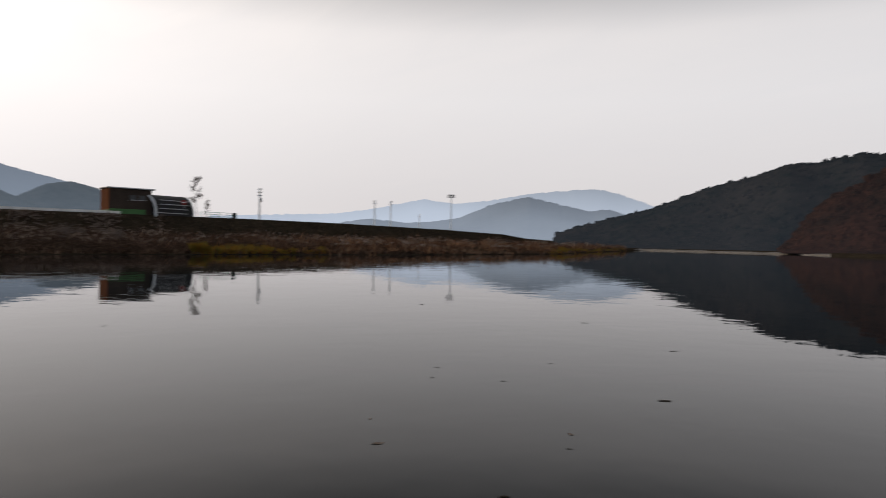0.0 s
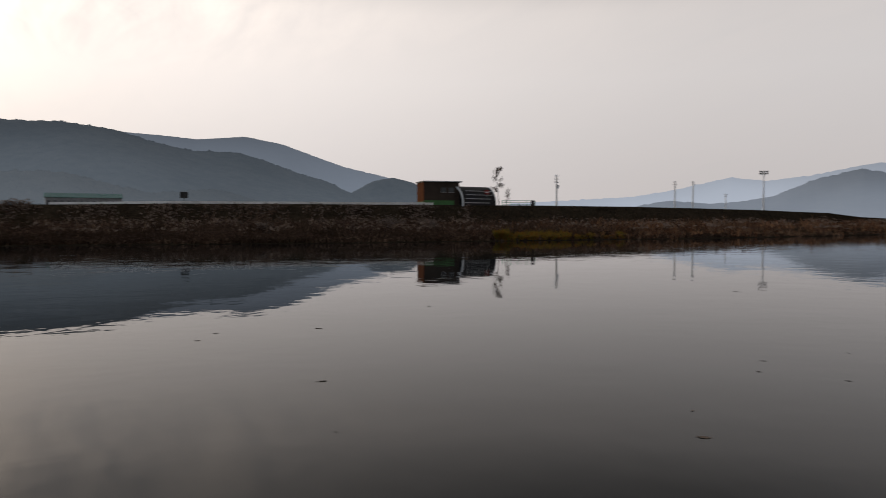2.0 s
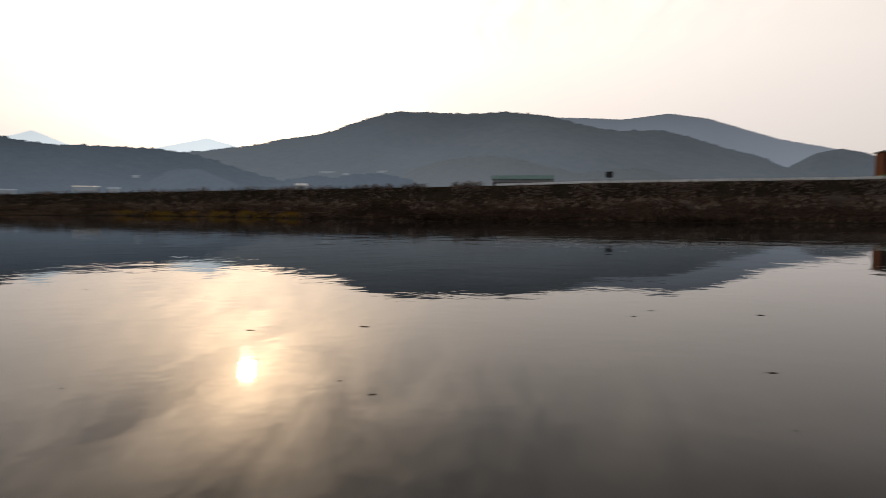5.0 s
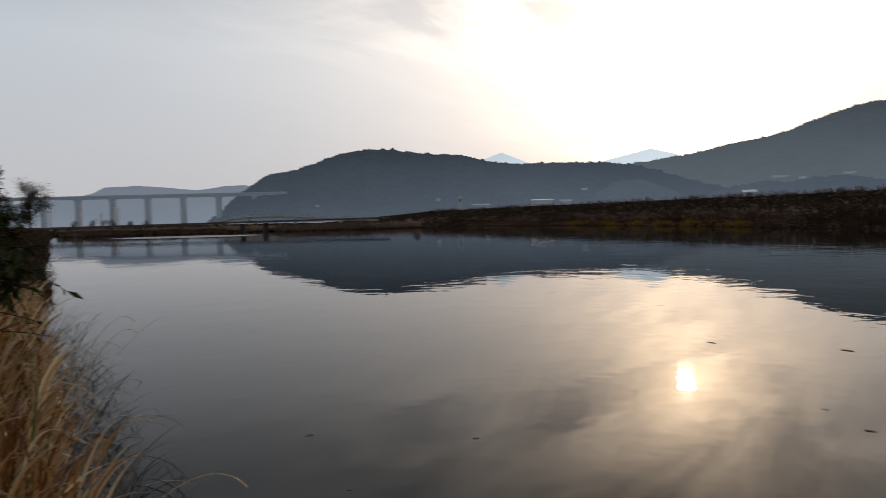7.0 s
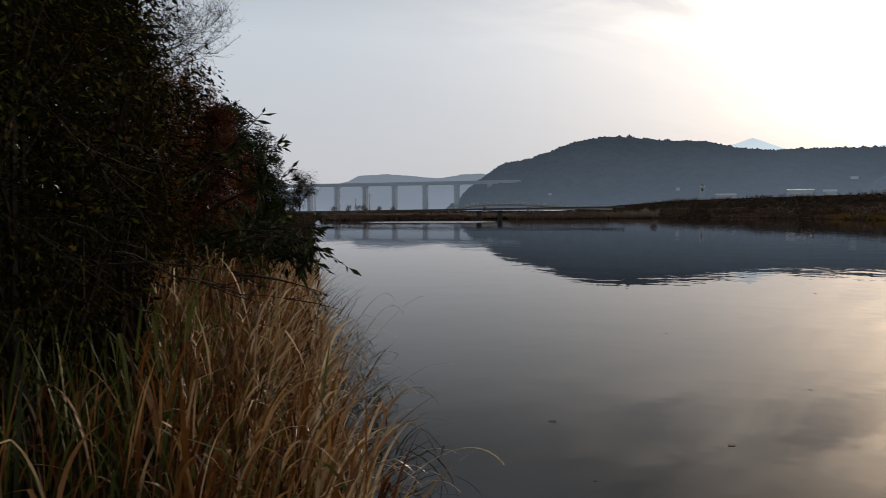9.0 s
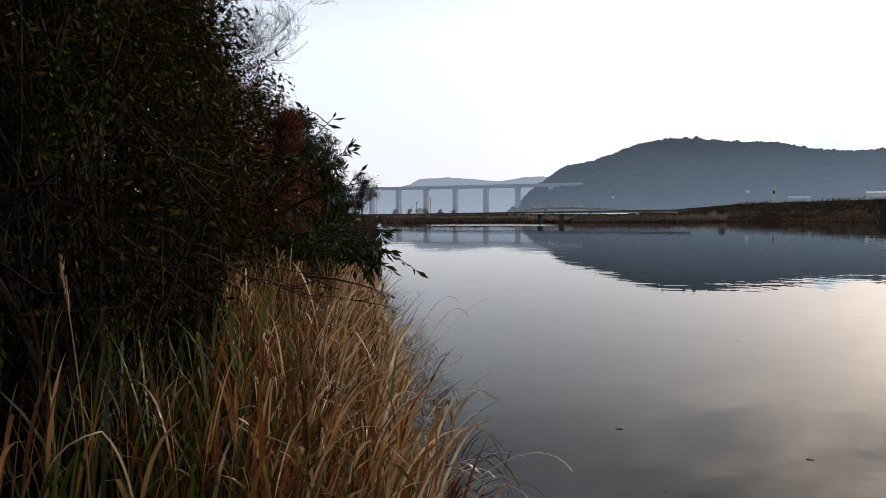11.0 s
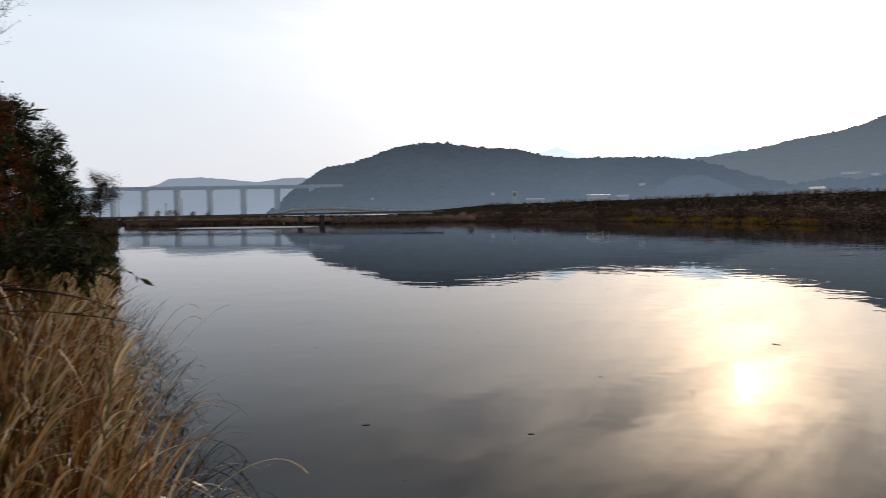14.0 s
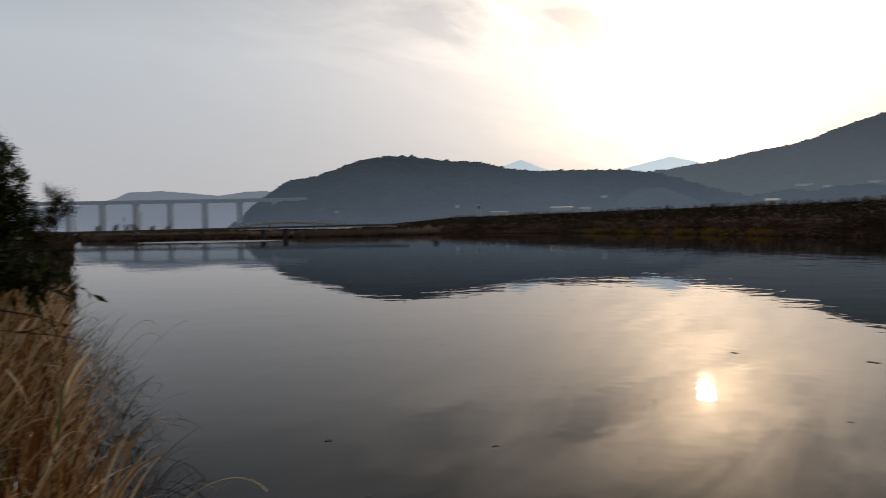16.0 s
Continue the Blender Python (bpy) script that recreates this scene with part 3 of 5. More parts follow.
# ---- greenery helpers ----
def reed_bed(name, spots, mat, label, category, tall, wide, bend, segs=5, lean_way=None, seed=1, kind="stuff", least=0.2, curl=1.0, tilt=0.06, kinked=0.0):
    """Thin curved blades rising from the spots (x, y, z, height)."""
    rng = np.random.default_rng(seed)
    k = len(spots)
    sp = np.asarray(spots, dtype=np.float64)
    hgt = sp[:, 3] * rng.uniform(0.7, 1.15, k) * tall
    az = rng.uniform(0, 2 * np.pi, k)
    way = np.stack([np.cos(az), np.sin(az)], 1)
    if lean_way is not None:
        way = way * 0.75 + np.asarray(lean_way)[None, :2]
        way /= np.maximum(np.linalg.norm(way, axis=1, keepdims=True), 0.2)
    bow = bend * (least + (1 - least) * rng.uniform(0.0, 1.0, k) ** 1.5)
    side = np.stack([-way[:, 1], way[:, 0]], 1)
    twist = rng.uniform(0, np.pi, k)
    wv = np.stack([side[:, 0] * np.cos(twist) + way[:, 0] * np.sin(twist), side[:, 1] * np.cos(twist) + way[:, 1] * np.sin(twist)], 1)
    wd = wide * rng.uniform(0.5, 1.2, k)
    vs = np.zeros((k, (segs + 1) * 2, 3))
    run, rise = np.zeros(k), np.zeros(k)
    broken = np.where(rng.uniform(0, 1, k) < kinked, rng.uniform(0.4, 0.9, k), 2.0)     # where a snapped blade folds over
    fold = rng.uniform(0.7, 2.2, k)
    for i in range(segs + 1):
        u = i / segs
        if i:                                 # curl above 1 keeps the foot straight and bends the tip
            turn = tilt + bow * ((i - 0.5) / segs) ** curl + fold * (u > broken)
            run = run + hgt / segs * np.sin(turn)
            rise = rise + hgt / segs * np.cos(turn)
        half = wd * (0.35 + 0.65 * math.sin(math.pi * min(1.0, u * 0.75 + 0.22))) * (1.0 if u < 0.7 else (1.03 - u) / 0.33) * 0.5
        for j, s in ((0, -1), (1, 1)):
            vs[:, i * 2 + j, 0] = sp[:, 0] + way[:, 0] * run + wv[:, 0] * half * s
            vs[:, i * 2 + j, 1] = sp[:, 1] + way[:, 1] * run + wv[:, 1] * half * s
            vs[:, i * 2 + j, 2] = sp[:, 2] + rise
    one = []
    for i in range(segs):
        a = i * 2
        one += [(a, a + 1, a + 3), (a, a + 3, a + 2)]
    tris = (np.asarray(one)[None] + (np.arange(k) * (segs + 1) * 2)[:, None, None]).reshape(-1, 3)
    ob = new(name, tri_mesh(name, vs.reshape(-1, 3), tris, mat, True))
    return tagged(ob, label, category, kind=kind)


def leaf_cloud(name, centres, mat, size, seed, slim=0.4, droop=0.0, ways=None):
    """Leaves of four triangles, folded along the rib, at the centres; they point any way, or along the ways given."""
    rng = np.random.default_rng(seed)
    c = np.asarray(centres, dtype=np.float64)
    k = len(c)
    d = rng.normal(size=(k, 3))
    d[:, 2] = d[:, 2] * 0.6 - droop
    if ways is not None:
        d = np.asarray(ways, dtype=np.float64) + d * 0.12
    d /= np.linalg.norm(d, axis=1, keepdims=True)
    s = np.cross(d, rng.normal(size=(k, 3)))
    s /= np.maximum(np.linalg.norm(s, axis=1, keepdims=True), 1e-6)
    nrm = np.cross(d, s)
    ln = (size * rng.uniform(0.6, 1.25, k))[:, None]
    v = np.stack([c, c + d * ln * 0.5 + s * ln * slim * 0.5 + nrm * ln * 0.06, c + d * ln, c + d * ln * 0.5 - s * ln * slim * 0.5 + nrm * ln * 0.06, c + d * ln * 0.5 - nrm * ln * 0.03], 1)
    one = np.asarray([(0, 1, 4), (1, 2, 4), (2, 3, 4), (3, 0, 4)])
    tris = (one[None] + (np.arange(k) * 5)[:, None, None]).reshape(-1, 3)
    return tri_mesh(name, v.reshape(-1, 3), tris, mat, False)


def limbs(rng, base, height, spread, levels=3, lead=0.75, trunk_r=0.1, kids=6, start=0.3, up=0.5, cone=0.0):
    """Paths of trunk and branches, with radii, and the tips where leaves hang."""
    paths, tips = [], []

    def grow(p, d, length, r, level):
        pts, rad = [p.copy()], [r]
        q, e = p.copy(), d.normalized()
        steps = 5
        for i in range(steps):
            e = (e + Vector(rng.normal(0, 0.22 if level else 0.06, 3)) + Vector((0, 0, 0.05 if level else 0.1))).normalized()
            q = q + e * (length / steps)
            pts.append(q.copy())
            rad.append(max(0.002, r * (1 - 0.85 * (i + 1) / steps)))
        paths.append((pts, rad, level))
        if level:
            tips.extend(pts[2:])
        if level >= levels - 1:
            return
        count = kids if level == 0 else max(3, kids - 2)
        for k in range(count):
            u = start + (0.97 - start) * (k + rng.uniform(0, 0.9)) / count if level == 0 else rng.uniform(0.25, 1.0)
            i = min(steps - 1, int(u * steps))
            at = pts[i].lerp(pts[i + 1], u * steps - i)
            a = rng.uniform(0, 2 * math.pi)
            out = Vector((math.cos(a), math.sin(a), up + rng.normal(0, 0.2)))
            ln = (spread if level == 0 else length * 0.5) * rng.uniform(0.7, 1.1)
            if level == 0 and cone:
                ln *= 1 - cone * u
            grow(at, out if level == 0 else (e + out * 0.9), ln, max(0.004, rad[i] * 0.5), level + 1)

    grow(Vector(base), Vector((rng.normal(0, 0.05), rng.normal(0, 0.05), 1)), height, trunk_r, 0)
    return paths, tips


def tree(name, at, height, spread, mat, leaves, leaf, label, seed, group="", slim=0.45, droop=0.2, trunk_r=None, kids=9, start=0.2, up=0.45, cone=0.0, fuzz=0.25, levels=3, category="tree", stems=1):
    rng = np.random.default_rng(seed)
    ob = thing(name, at, label, category, group)
    tips = []
    bm = bmesh.new()
    for s in range(stems):
        off = Vector((rng.normal(0, 0.25), rng.normal(0, 0.25), 0)) * (s > 0)
        paths, t = limbs(rng, Vector((0, 0, -0.15)) + off, height * (0.92 if s == 0 else rng.uniform(0.6, 0.9)), spread, levels, trunk_r=trunk_r or height * 0.018, kids=kids, start=start, up=up, cone=cone)
        tips += t
        for pts, rad, level in paths:
            tube(bm, pts, rad, 6 if level == 0 else (4 if level == 1 else 3))
    part("trunk", bm, MAT["bark"], ob, "dark grey bark and branches")
    if leaves:
        pick = rng.integers(0, len(tips), leaves)
        arr = np.asarray([tuple(q) for q in tips])[pick] + rng.normal(0, fuzz, (leaves, 3))
        arr[:, 2] = np.maximum(arr[:, 2], 0.05)
        part("crown", leaf_cloud("crown", arr, mat, leaf, seed + 5, slim, droop), mat, ob)
    return ob


def woods(name, rows, mat, label, count, size, seed, lo=0.25, hi=1.0):
    """The crowns of a wooded slope, one rough clump each, set on the slope itself."""
    rng = np.random.default_rng(seed)
    bm = bmesh.new()
    bmesh.ops.create_icosphere(bm, subdivisions=1, radius=1.0)
    bm.verts.ensure_lookup_table()
    bv = np.asarray([tuple(v.co) for v in bm.verts])
    bf = np.asarray([[v.index for v in f.verts] for f in bm.faces])
    bm.free()
    nr = 8                                    # foot to crest
    grid = np.asarray([[tuple(v) for v in row[:nr]] for row in rows])
    i = rng.uniform(0, len(grid) - 1.001, count)
    clump = np.asarray([noise.noise((q * 0.35, seed, 2.0)) + 0.6 * noise.noise((q * 1.7, seed, 6.0)) for q in i])
    j = (lo + (hi - lo) * rng.uniform(0, 1, count)) * (nr - 1.001)
    crest = rng.uniform(0, 1, count) < 0.28
    j[crest] = nr - 1.002
    i0, j0 = i.astype(int), j.astype(int)
    fi, fj = (i - i0)[:, None], (j - j0)[:, None]
    c = (grid[i0, j0] * (1 - fi) + grid[i0 + 1, j0] * fi) * (1 - fj) + (grid[i0, j0 + 1] * (1 - fi) + grid[i0 + 1, j0 + 1] * fi) * fj
    sz = size * rng.uniform(0.5, 1.3, count)
    sz[crest] *= (rng.uniform(0.2, 0.62, crest.sum()) + np.where(rng.uniform(0, 1, crest.sum()) < 0.10, 0.55, 0.0)) * np.clip(0.7 + 1.3 * clump[crest], 0.25, 1.1)
    keep = c[:, 2] > 1.0
    c, sz, crest = c[keep], sz[keep], crest[keep]
    k = len(c)
    jit = 1 + rng.normal(0, 0.12, (k, len(bv), 1))
    v = bv[None] * jit * sz[:, None, None] * np.asarray([1, 1, 1.05]) + c[:, None, :] - (np.where(crest, 0.15, 0.75) * sz)[:, None, None] * np.asarray([0, 0, 1.0])
    tris = (bf[None] + (np.arange(k) * len(bv))[:, None, None]).reshape(-1, 3)
    ob = new(name, tri_mesh(name, v.reshape(-1, 3), tris, mat, True))
    return tagged(ob, label, "woods", kind="stuff")


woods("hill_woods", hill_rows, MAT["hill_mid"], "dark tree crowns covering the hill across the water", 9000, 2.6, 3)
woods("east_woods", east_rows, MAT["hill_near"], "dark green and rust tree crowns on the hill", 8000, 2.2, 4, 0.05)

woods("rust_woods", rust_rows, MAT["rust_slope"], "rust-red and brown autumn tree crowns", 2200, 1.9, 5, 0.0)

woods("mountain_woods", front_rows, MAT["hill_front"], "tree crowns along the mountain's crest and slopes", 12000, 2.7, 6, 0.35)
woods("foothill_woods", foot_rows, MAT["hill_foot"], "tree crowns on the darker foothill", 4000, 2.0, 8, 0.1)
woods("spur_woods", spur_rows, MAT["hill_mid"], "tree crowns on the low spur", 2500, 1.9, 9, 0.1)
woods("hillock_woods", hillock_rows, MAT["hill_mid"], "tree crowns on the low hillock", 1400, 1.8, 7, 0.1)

# ---- far bank ----
rng = np.random.default_rng(11)
spots, plumes, ochre, low_cover, pale_spots, russet, brush, pale_brush = [], [], [], [], [], [], [], []
for _ in range(5200):                       # tufts, thickest towards the water
    az = rng.uniform(-15.0, 123.3)
    ds, cr = at_az(SHORE, az), at_az(CREST, az)
    s = 0.3 + rng.uniform(0, 1) ** 1.5 * min(62.0, cr - ds - 12)
    lump = noise.noise((az * 0.35, s * 0.10, 3.0)) + 0.5 * noise.noise((az * 1.3, s * 0.3, 7.0))
    tall = (0.8 + 1.3 * min(1.0, s / 28.0)) * (0.85 + 0.7 * lump) * rng.uniform(0.65, 1.2)
    if az < 12:
        tall *= 1.05
    if az > 88:
        tall *= 0.7
    if az > 97:
        s = rng.uniform(0.2, 14)
        tall = rng.uniform(0.45, 0.95)

    yellow = (14 < az < 19.6 and s < 7) or (70 < az < 84 and s < 6) or (-15 < az < -9 and s < 12)
    if tall < 0.25:
        continue
    wide = 0.35 + 0.4 * tall
    pale = rng.uniform() < 0.35 and s > 8 and lump > -0.15
    if az < 96 and not yellow and rng.uniform() < (az - 4) / 16.0:               # twiggy domes of withered brush
        c = bearing(az, ds + s)
        z0 = land(az, ds + s)
        big = tall * (0.75 + 0.5 * max(0, lump))
        for k in range(38):
            d = Vector(rng.normal(0, 1, 3)).normalized() * rng.uniform(0.55, 1.0)
            q = (c.x + d.x * (wide + 0.7), c.y + d.y * (wide + 0.7), z0 + 0.05 + abs(d.z) * big)
            (pale_brush if (pale and abs(d.z) > 0.6 and k % 2 and az > 48) or (az > 66 and k % 5 < 2 and lump > -0.1) else brush).append(q)
    for k in range(13 if az > 96 or yellow or az < 9 + 12 * rng.uniform() else 5):
        off = rng.normal(0, wide * 0.5, 2)
        c = bearing(az, ds + s)
        x, y = c.x + off[0], c.y + off[1]
        a2, r2 = math.degrees(math.atan2(-x, y)), math.hypot(x, y)
        q = (x, y, land(a2, r2) - 0.06)
        h = tall * (rng.uniform(0.6, 1.1) if az > 96 or yellow else rng.uniform(0.5, 0.9))
        if yellow:
            ochre.append((*q, min(h, 0.9)))
        elif az > 96 or rng.uniform() < min(0.45, (26 - az) / 30.0):
            (pale_spots if az > 96 else russet).append((*q, h))
        else:
            spots.append((*q, h))
            if pale and h > 0.6:
                plumes.append((x, y, q[2] + h * 0.8, 0.34))
for _ in range(70):                         # taller mounds that stand out of the brush
    az = rng.uniform(20, 96)
    ds, cr = at_az(SHORE, az), at_az(CREST, az)
    r = ds + rng.uniform(6, max(8, min(60, cr - ds - 8)))
    c, z0 = bearing(az, r), land(az, r)
    rad, hgt = rng.uniform(0.9, 2.0), rng.uniform(1.0, 2.1)
    tipped = rng.uniform() < 0.45
    for k in range(230):
        d = Vector(rng.normal(0, 1, 3)).normalized() * rng.uniform(0.5, 1.0)
        q = (c.x + d.x * rad, c.y + d.y * rad, z0 + abs(d.z) * hgt)
        (pale_brush if tipped and abs(d.z) > 0.65 and k % 3 else brush).append(q)
for _ in range(4200):                       # silver grass on the levee's slope and crest
    az = rng.uniform(22, 97)
    if noise.noise((az * 0.4, 5.0, 2.0)) < rng.uniform(-0.3, 0.35):
        continue
    r = at_az(CREST, az) - (4.5 if az < 54 else 2.4) - 10 * rng.uniform() ** (1.4 if az < 54 else 2.4)
    c = bearing(az, r, land(az, r) - 0.05)
    h = rng.uniform(0.5, 1.15) * (1.0 if az < 54 else 1.2 + 0.5 * noise.noise((az * 1.9, 2.0, 7.0)))
    for k in range(6):
        q = (c.x + rng.normal(0, 0.25), c.y + rng.normal(0, 0.25), c.z)
        spots.append((*q, h * rng.uniform(0.6, 1.0)))
    for k in range(3):
        plumes.append((c.x + rng.normal(0, 0.25), c.y + rng.normal(0, 0.25), c.z + h * rng.uniform(0.6, 0.85), 0.36))
for _ in range(9000):                       # the ochre patch at the water's edge
    az = 19.6 - 10.5 * rng.uniform() ** 2.0
    if noise.noise((az * 1.1, 9.0, 3.0)) < -0.12 and az < 18:
        continue
    r = at_az(SHORE, az) + 0.2 + (4.5 + 5 * noise.noise((az * 0.9, 4.0, 2.0))) * rng.uniform() ** 1.1
    ochre.append((*bearing(az, r, land(az, r) - 0.05), rng.uniform(0.35, 0.85) * (1.7 if az > 18.7 else 0.95) * (0.8 + 0.5 * noise.noise((az * 1.5, r * 0.3, 1.0)))))
for _ in range(15000):                      # the faded belt before the low bridge
    az = rng.uniform(96, 123.3)
    if 107.6 < az < 111.4:
        continue
    s = 0.2 + 4.5 * rng.uniform()
    r = at_az(SHORE, az) + s
    low = (0.55 if az > 107.5 else 1.0) + 0.35 * noise.noise((az * 0.8, 1.0, 6.0)) + 0.2 * noise.noise((az * 3.1, s * 0.5, 2.0))
    pale_spots.append((*bearing(az, r, land(az, r) - 0.05), max(0.35, low) * (0.8 + 0.5 * min(1.0, s / 3.0)) * rng.uniform(0.75, 1.15)))
for _ in range(16000):
    az = rng.uniform(-15.0, 123.3)
    ds, cr = at_az(SHORE, az), at_az(CREST, az)
    r = ds + rng.uniform(-0.1, 1) ** 1.3 * (cr - ds - 14) if rng.uniform() < 0.6 else ds + rng.uniform(-0.2, 4)
    if isinstance(r, complex):
        continue
    low_cover.append((*bearing(az, r, land(az, r) - 0.05), rng.uniform(0.25, 0.6)))
reed_bed("reed_belt", spots, MAT["far_reed"], "brown withered reeds along the far bank", "reeds", 1.0, 0.10, 1.3, 3, seed=2)
reed_bed("pale_reed_belt", pale_spots, MAT["pale_reed"], "faded pale brown reeds below the low bridge", "reeds", 1.0, 0.12, 1.5, 3, seed=13)
reed_bed("russet_reed_belt", russet, MAT["russet_reed"], "russet brown reeds along the far bank", "reeds", 1.0, 0.12, 1.0, 3, seed=15)
reed_bed("bank_grass", low_cover, MAT["far_reed"], "low dark withered grass on the far bank", "grass", 1.0, 0.25, 1.4, 3, seed=8)
reed_bed("plume_belt", plumes, MAT["plume"], "pale feathery reed plumes on the far bank", "reeds", 1.0, 0.24, 2.2, 4, seed=3)
tagged(new("bank_brush", leaf_cloud("bank_brush", brush, MAT["brush"], 0.32, 21, 0.2, -0.7)), "withered brown brush in soft domes on the far bank", "brush", kind="stuff")
tagged(new("pale_brush", leaf_cloud("pale_brush", pale_brush, MAT["plume"], 0.2, 22, 0.4)), "faded pinkish seed heads on the far bank", "brush", kind="stuff")
reed_bed("ochre_grass", ochre, MAT["ochre"], "ochre and yellow-green grass at the water's edge", "grass", 1.0, 0.12, 1.3, 3, seed=4)
for k in range(34):
    az = rng.uniform(46, 97) if k % 3 else rng.uniform(24, 46)
    ds, cr = at_az(SHORE, az), at_az(CREST, az)
    r = ds + rng.uniform(8, max(12, min(60, cr - ds - 14)))
    hgt = rng.uniform(0.9, 1.7) * (0.75 if az < 46 else 1.0)
    tree("shrub", bearing(az, r, land(az, r)), hgt, hgt * 0.8, MAT["leaf_brown"] if k % 3 else MAT["leaf_grey"], 750, 0.26, "dark withered shrub among the far reeds", 200 + k, "shrubs on the far bank", kids=8, start=0.05, up=0.5, fuzz=0.25, category="shrub")
dark = []
for _ in range(16000):
    az = rng.uniform(-8.0, 96.0)
    cr = at_az(CREST, az)
    u = rng.uniform(0, 1)
    r = cr - 3.2 - 11 * u
    q = bearing(az, r, land(az, r) - 0.05)
    dark.append((*q, 0.35 + 0.8 * max(0, noise.noise((az * 0.7, u * 3, 8.0)))))
reed_bed("levee_grass", dark, MAT["leaf_brown"], "dark brown scrub and grass on the levee slope", "grass", 1.0, 0.22, 0.9, 3, seed=5)


def strip_wall(name, a0, a1, back, low, high, thick, mat, label, category):
    """A low wall or kerb that follows the levee's crest."""
    bm = bmesh.new()
    rows = []
    for az in np.arange(a0, a1 + 0.01, 1.0):
        r = at_az(CREST, az) + back
        z = land(az, r)
        rows.append([bm.verts.new(bearing(az, r + dr, z + dz)) for dr, dz in ((0, low), (0, high), (thick, high), (thick, low))])
    for p1, p2 in zip(rows, rows[1:]):
        for k in range(4):
            bm.faces.new((p1[k], p1[(k + 1) % 4], p2[(k + 1) % 4], p2[k]))
    bm.faces.new(rows[0])
    bm.faces.new(list(reversed(rows[-1])))
    bmesh.ops.recalc_face_normals(bm, faces=bm.faces)
    return tagged(part(name, bm, mat, None), label, category, kind="structure")


bm = bmesh.new()
rows = []
for az in np.arange(-29.5, -15.2, 0.5):
    r = at_az(SHORE, az) - 1.0
    h = 0.35 + 0.6 * noise.noise((az * 0.9, 2.0, 1.0))
    rows.append([bm.verts.new(bearing(az, r + dr, z)) for dr, z in ((0, -0.4), (0.6, h), (9, h + 0.3), (9, -0.4))])
for p1, p2 in zip(rows, rows[1:]):
    for k in range(4):
        bm.faces.new((p1[k], p1[(k + 1) % 4], p2[(k + 1) % 4], p2[k]))
bmesh.ops.recalc_face_normals(bm, faces=bm.faces)
tagged(part("sand_shore", bm, MAT["sand"], None), "pale strip of sand along the far shore", "shore", kind="structure")


strip_wall("road", -6, 95, -2.2, -0.1, 0.03, 4.4, MAT["asphalt"], "asphalt road along the levee's crest", "road")
strip_wall("kerb", 25, 54, -2.35, -0.1, 0.5, 0.18, MAT["pale_concrete"], "pale concrete kerb along the levee road", "kerb")


def crest_at(az, back=0.0):
    r = at_az(CREST, az) + back
    return bearing(az, r, land(az, r))


def face(az):
    """The turn that sets a thing's -y side towards the viewpoint."""
    return radians(az)


def pump_house():
    at = crest_at(24.6, 3.0)
    ob = thing("pump_house", at, "small brown shed with orange side wall and green base", "shed", turn=face(24.6) + 0.30)
    part("wall", boxed((0, 0, 2.2), (8.2, 5.6, 6.4), 0.03), MAT["brown"], ob, "dark brown boarded walls")
    part("side_wall", boxed((-4.16, 0, 3.2), (0.12, 5.5, 4.3), 0.02), MAT["orange"], ob, "orange painted side wall")
    part("side_base", boxed((-4.2, 0, 0.3), (0.14, 5.6, 1.5), 0.02), MAT["green_panel"], ob, "green painted base")
    part("base_panel", boxed((-0.6, -2.86, 0.45), (6.9, 0.12, 1.7), 0.02), MAT["green_panel"], ob, "green painted base")
    part("roof", boxed((0.1, 0, 5.52), (9.2, 6.6, 0.24), 0.04), MAT["dark_metal"], ob, "thin flat overhanging roof")
    part("fascia", boxed((0.1, -3.32, 5.54), (9.2, 0.05, 0.2), 0.01), MAT["steel"], ob)
    for x in (0.4, 2.2):
        win = part("window", boxed((x, -2.84, 3.7), (1.2, 0.1, 1.0), 0.02), MAT["glass"], ob)
        part("sill", boxed((x, -2.9, 3.16), (1.4, 0.16, 0.08), 0.01), MAT["steel"], win)


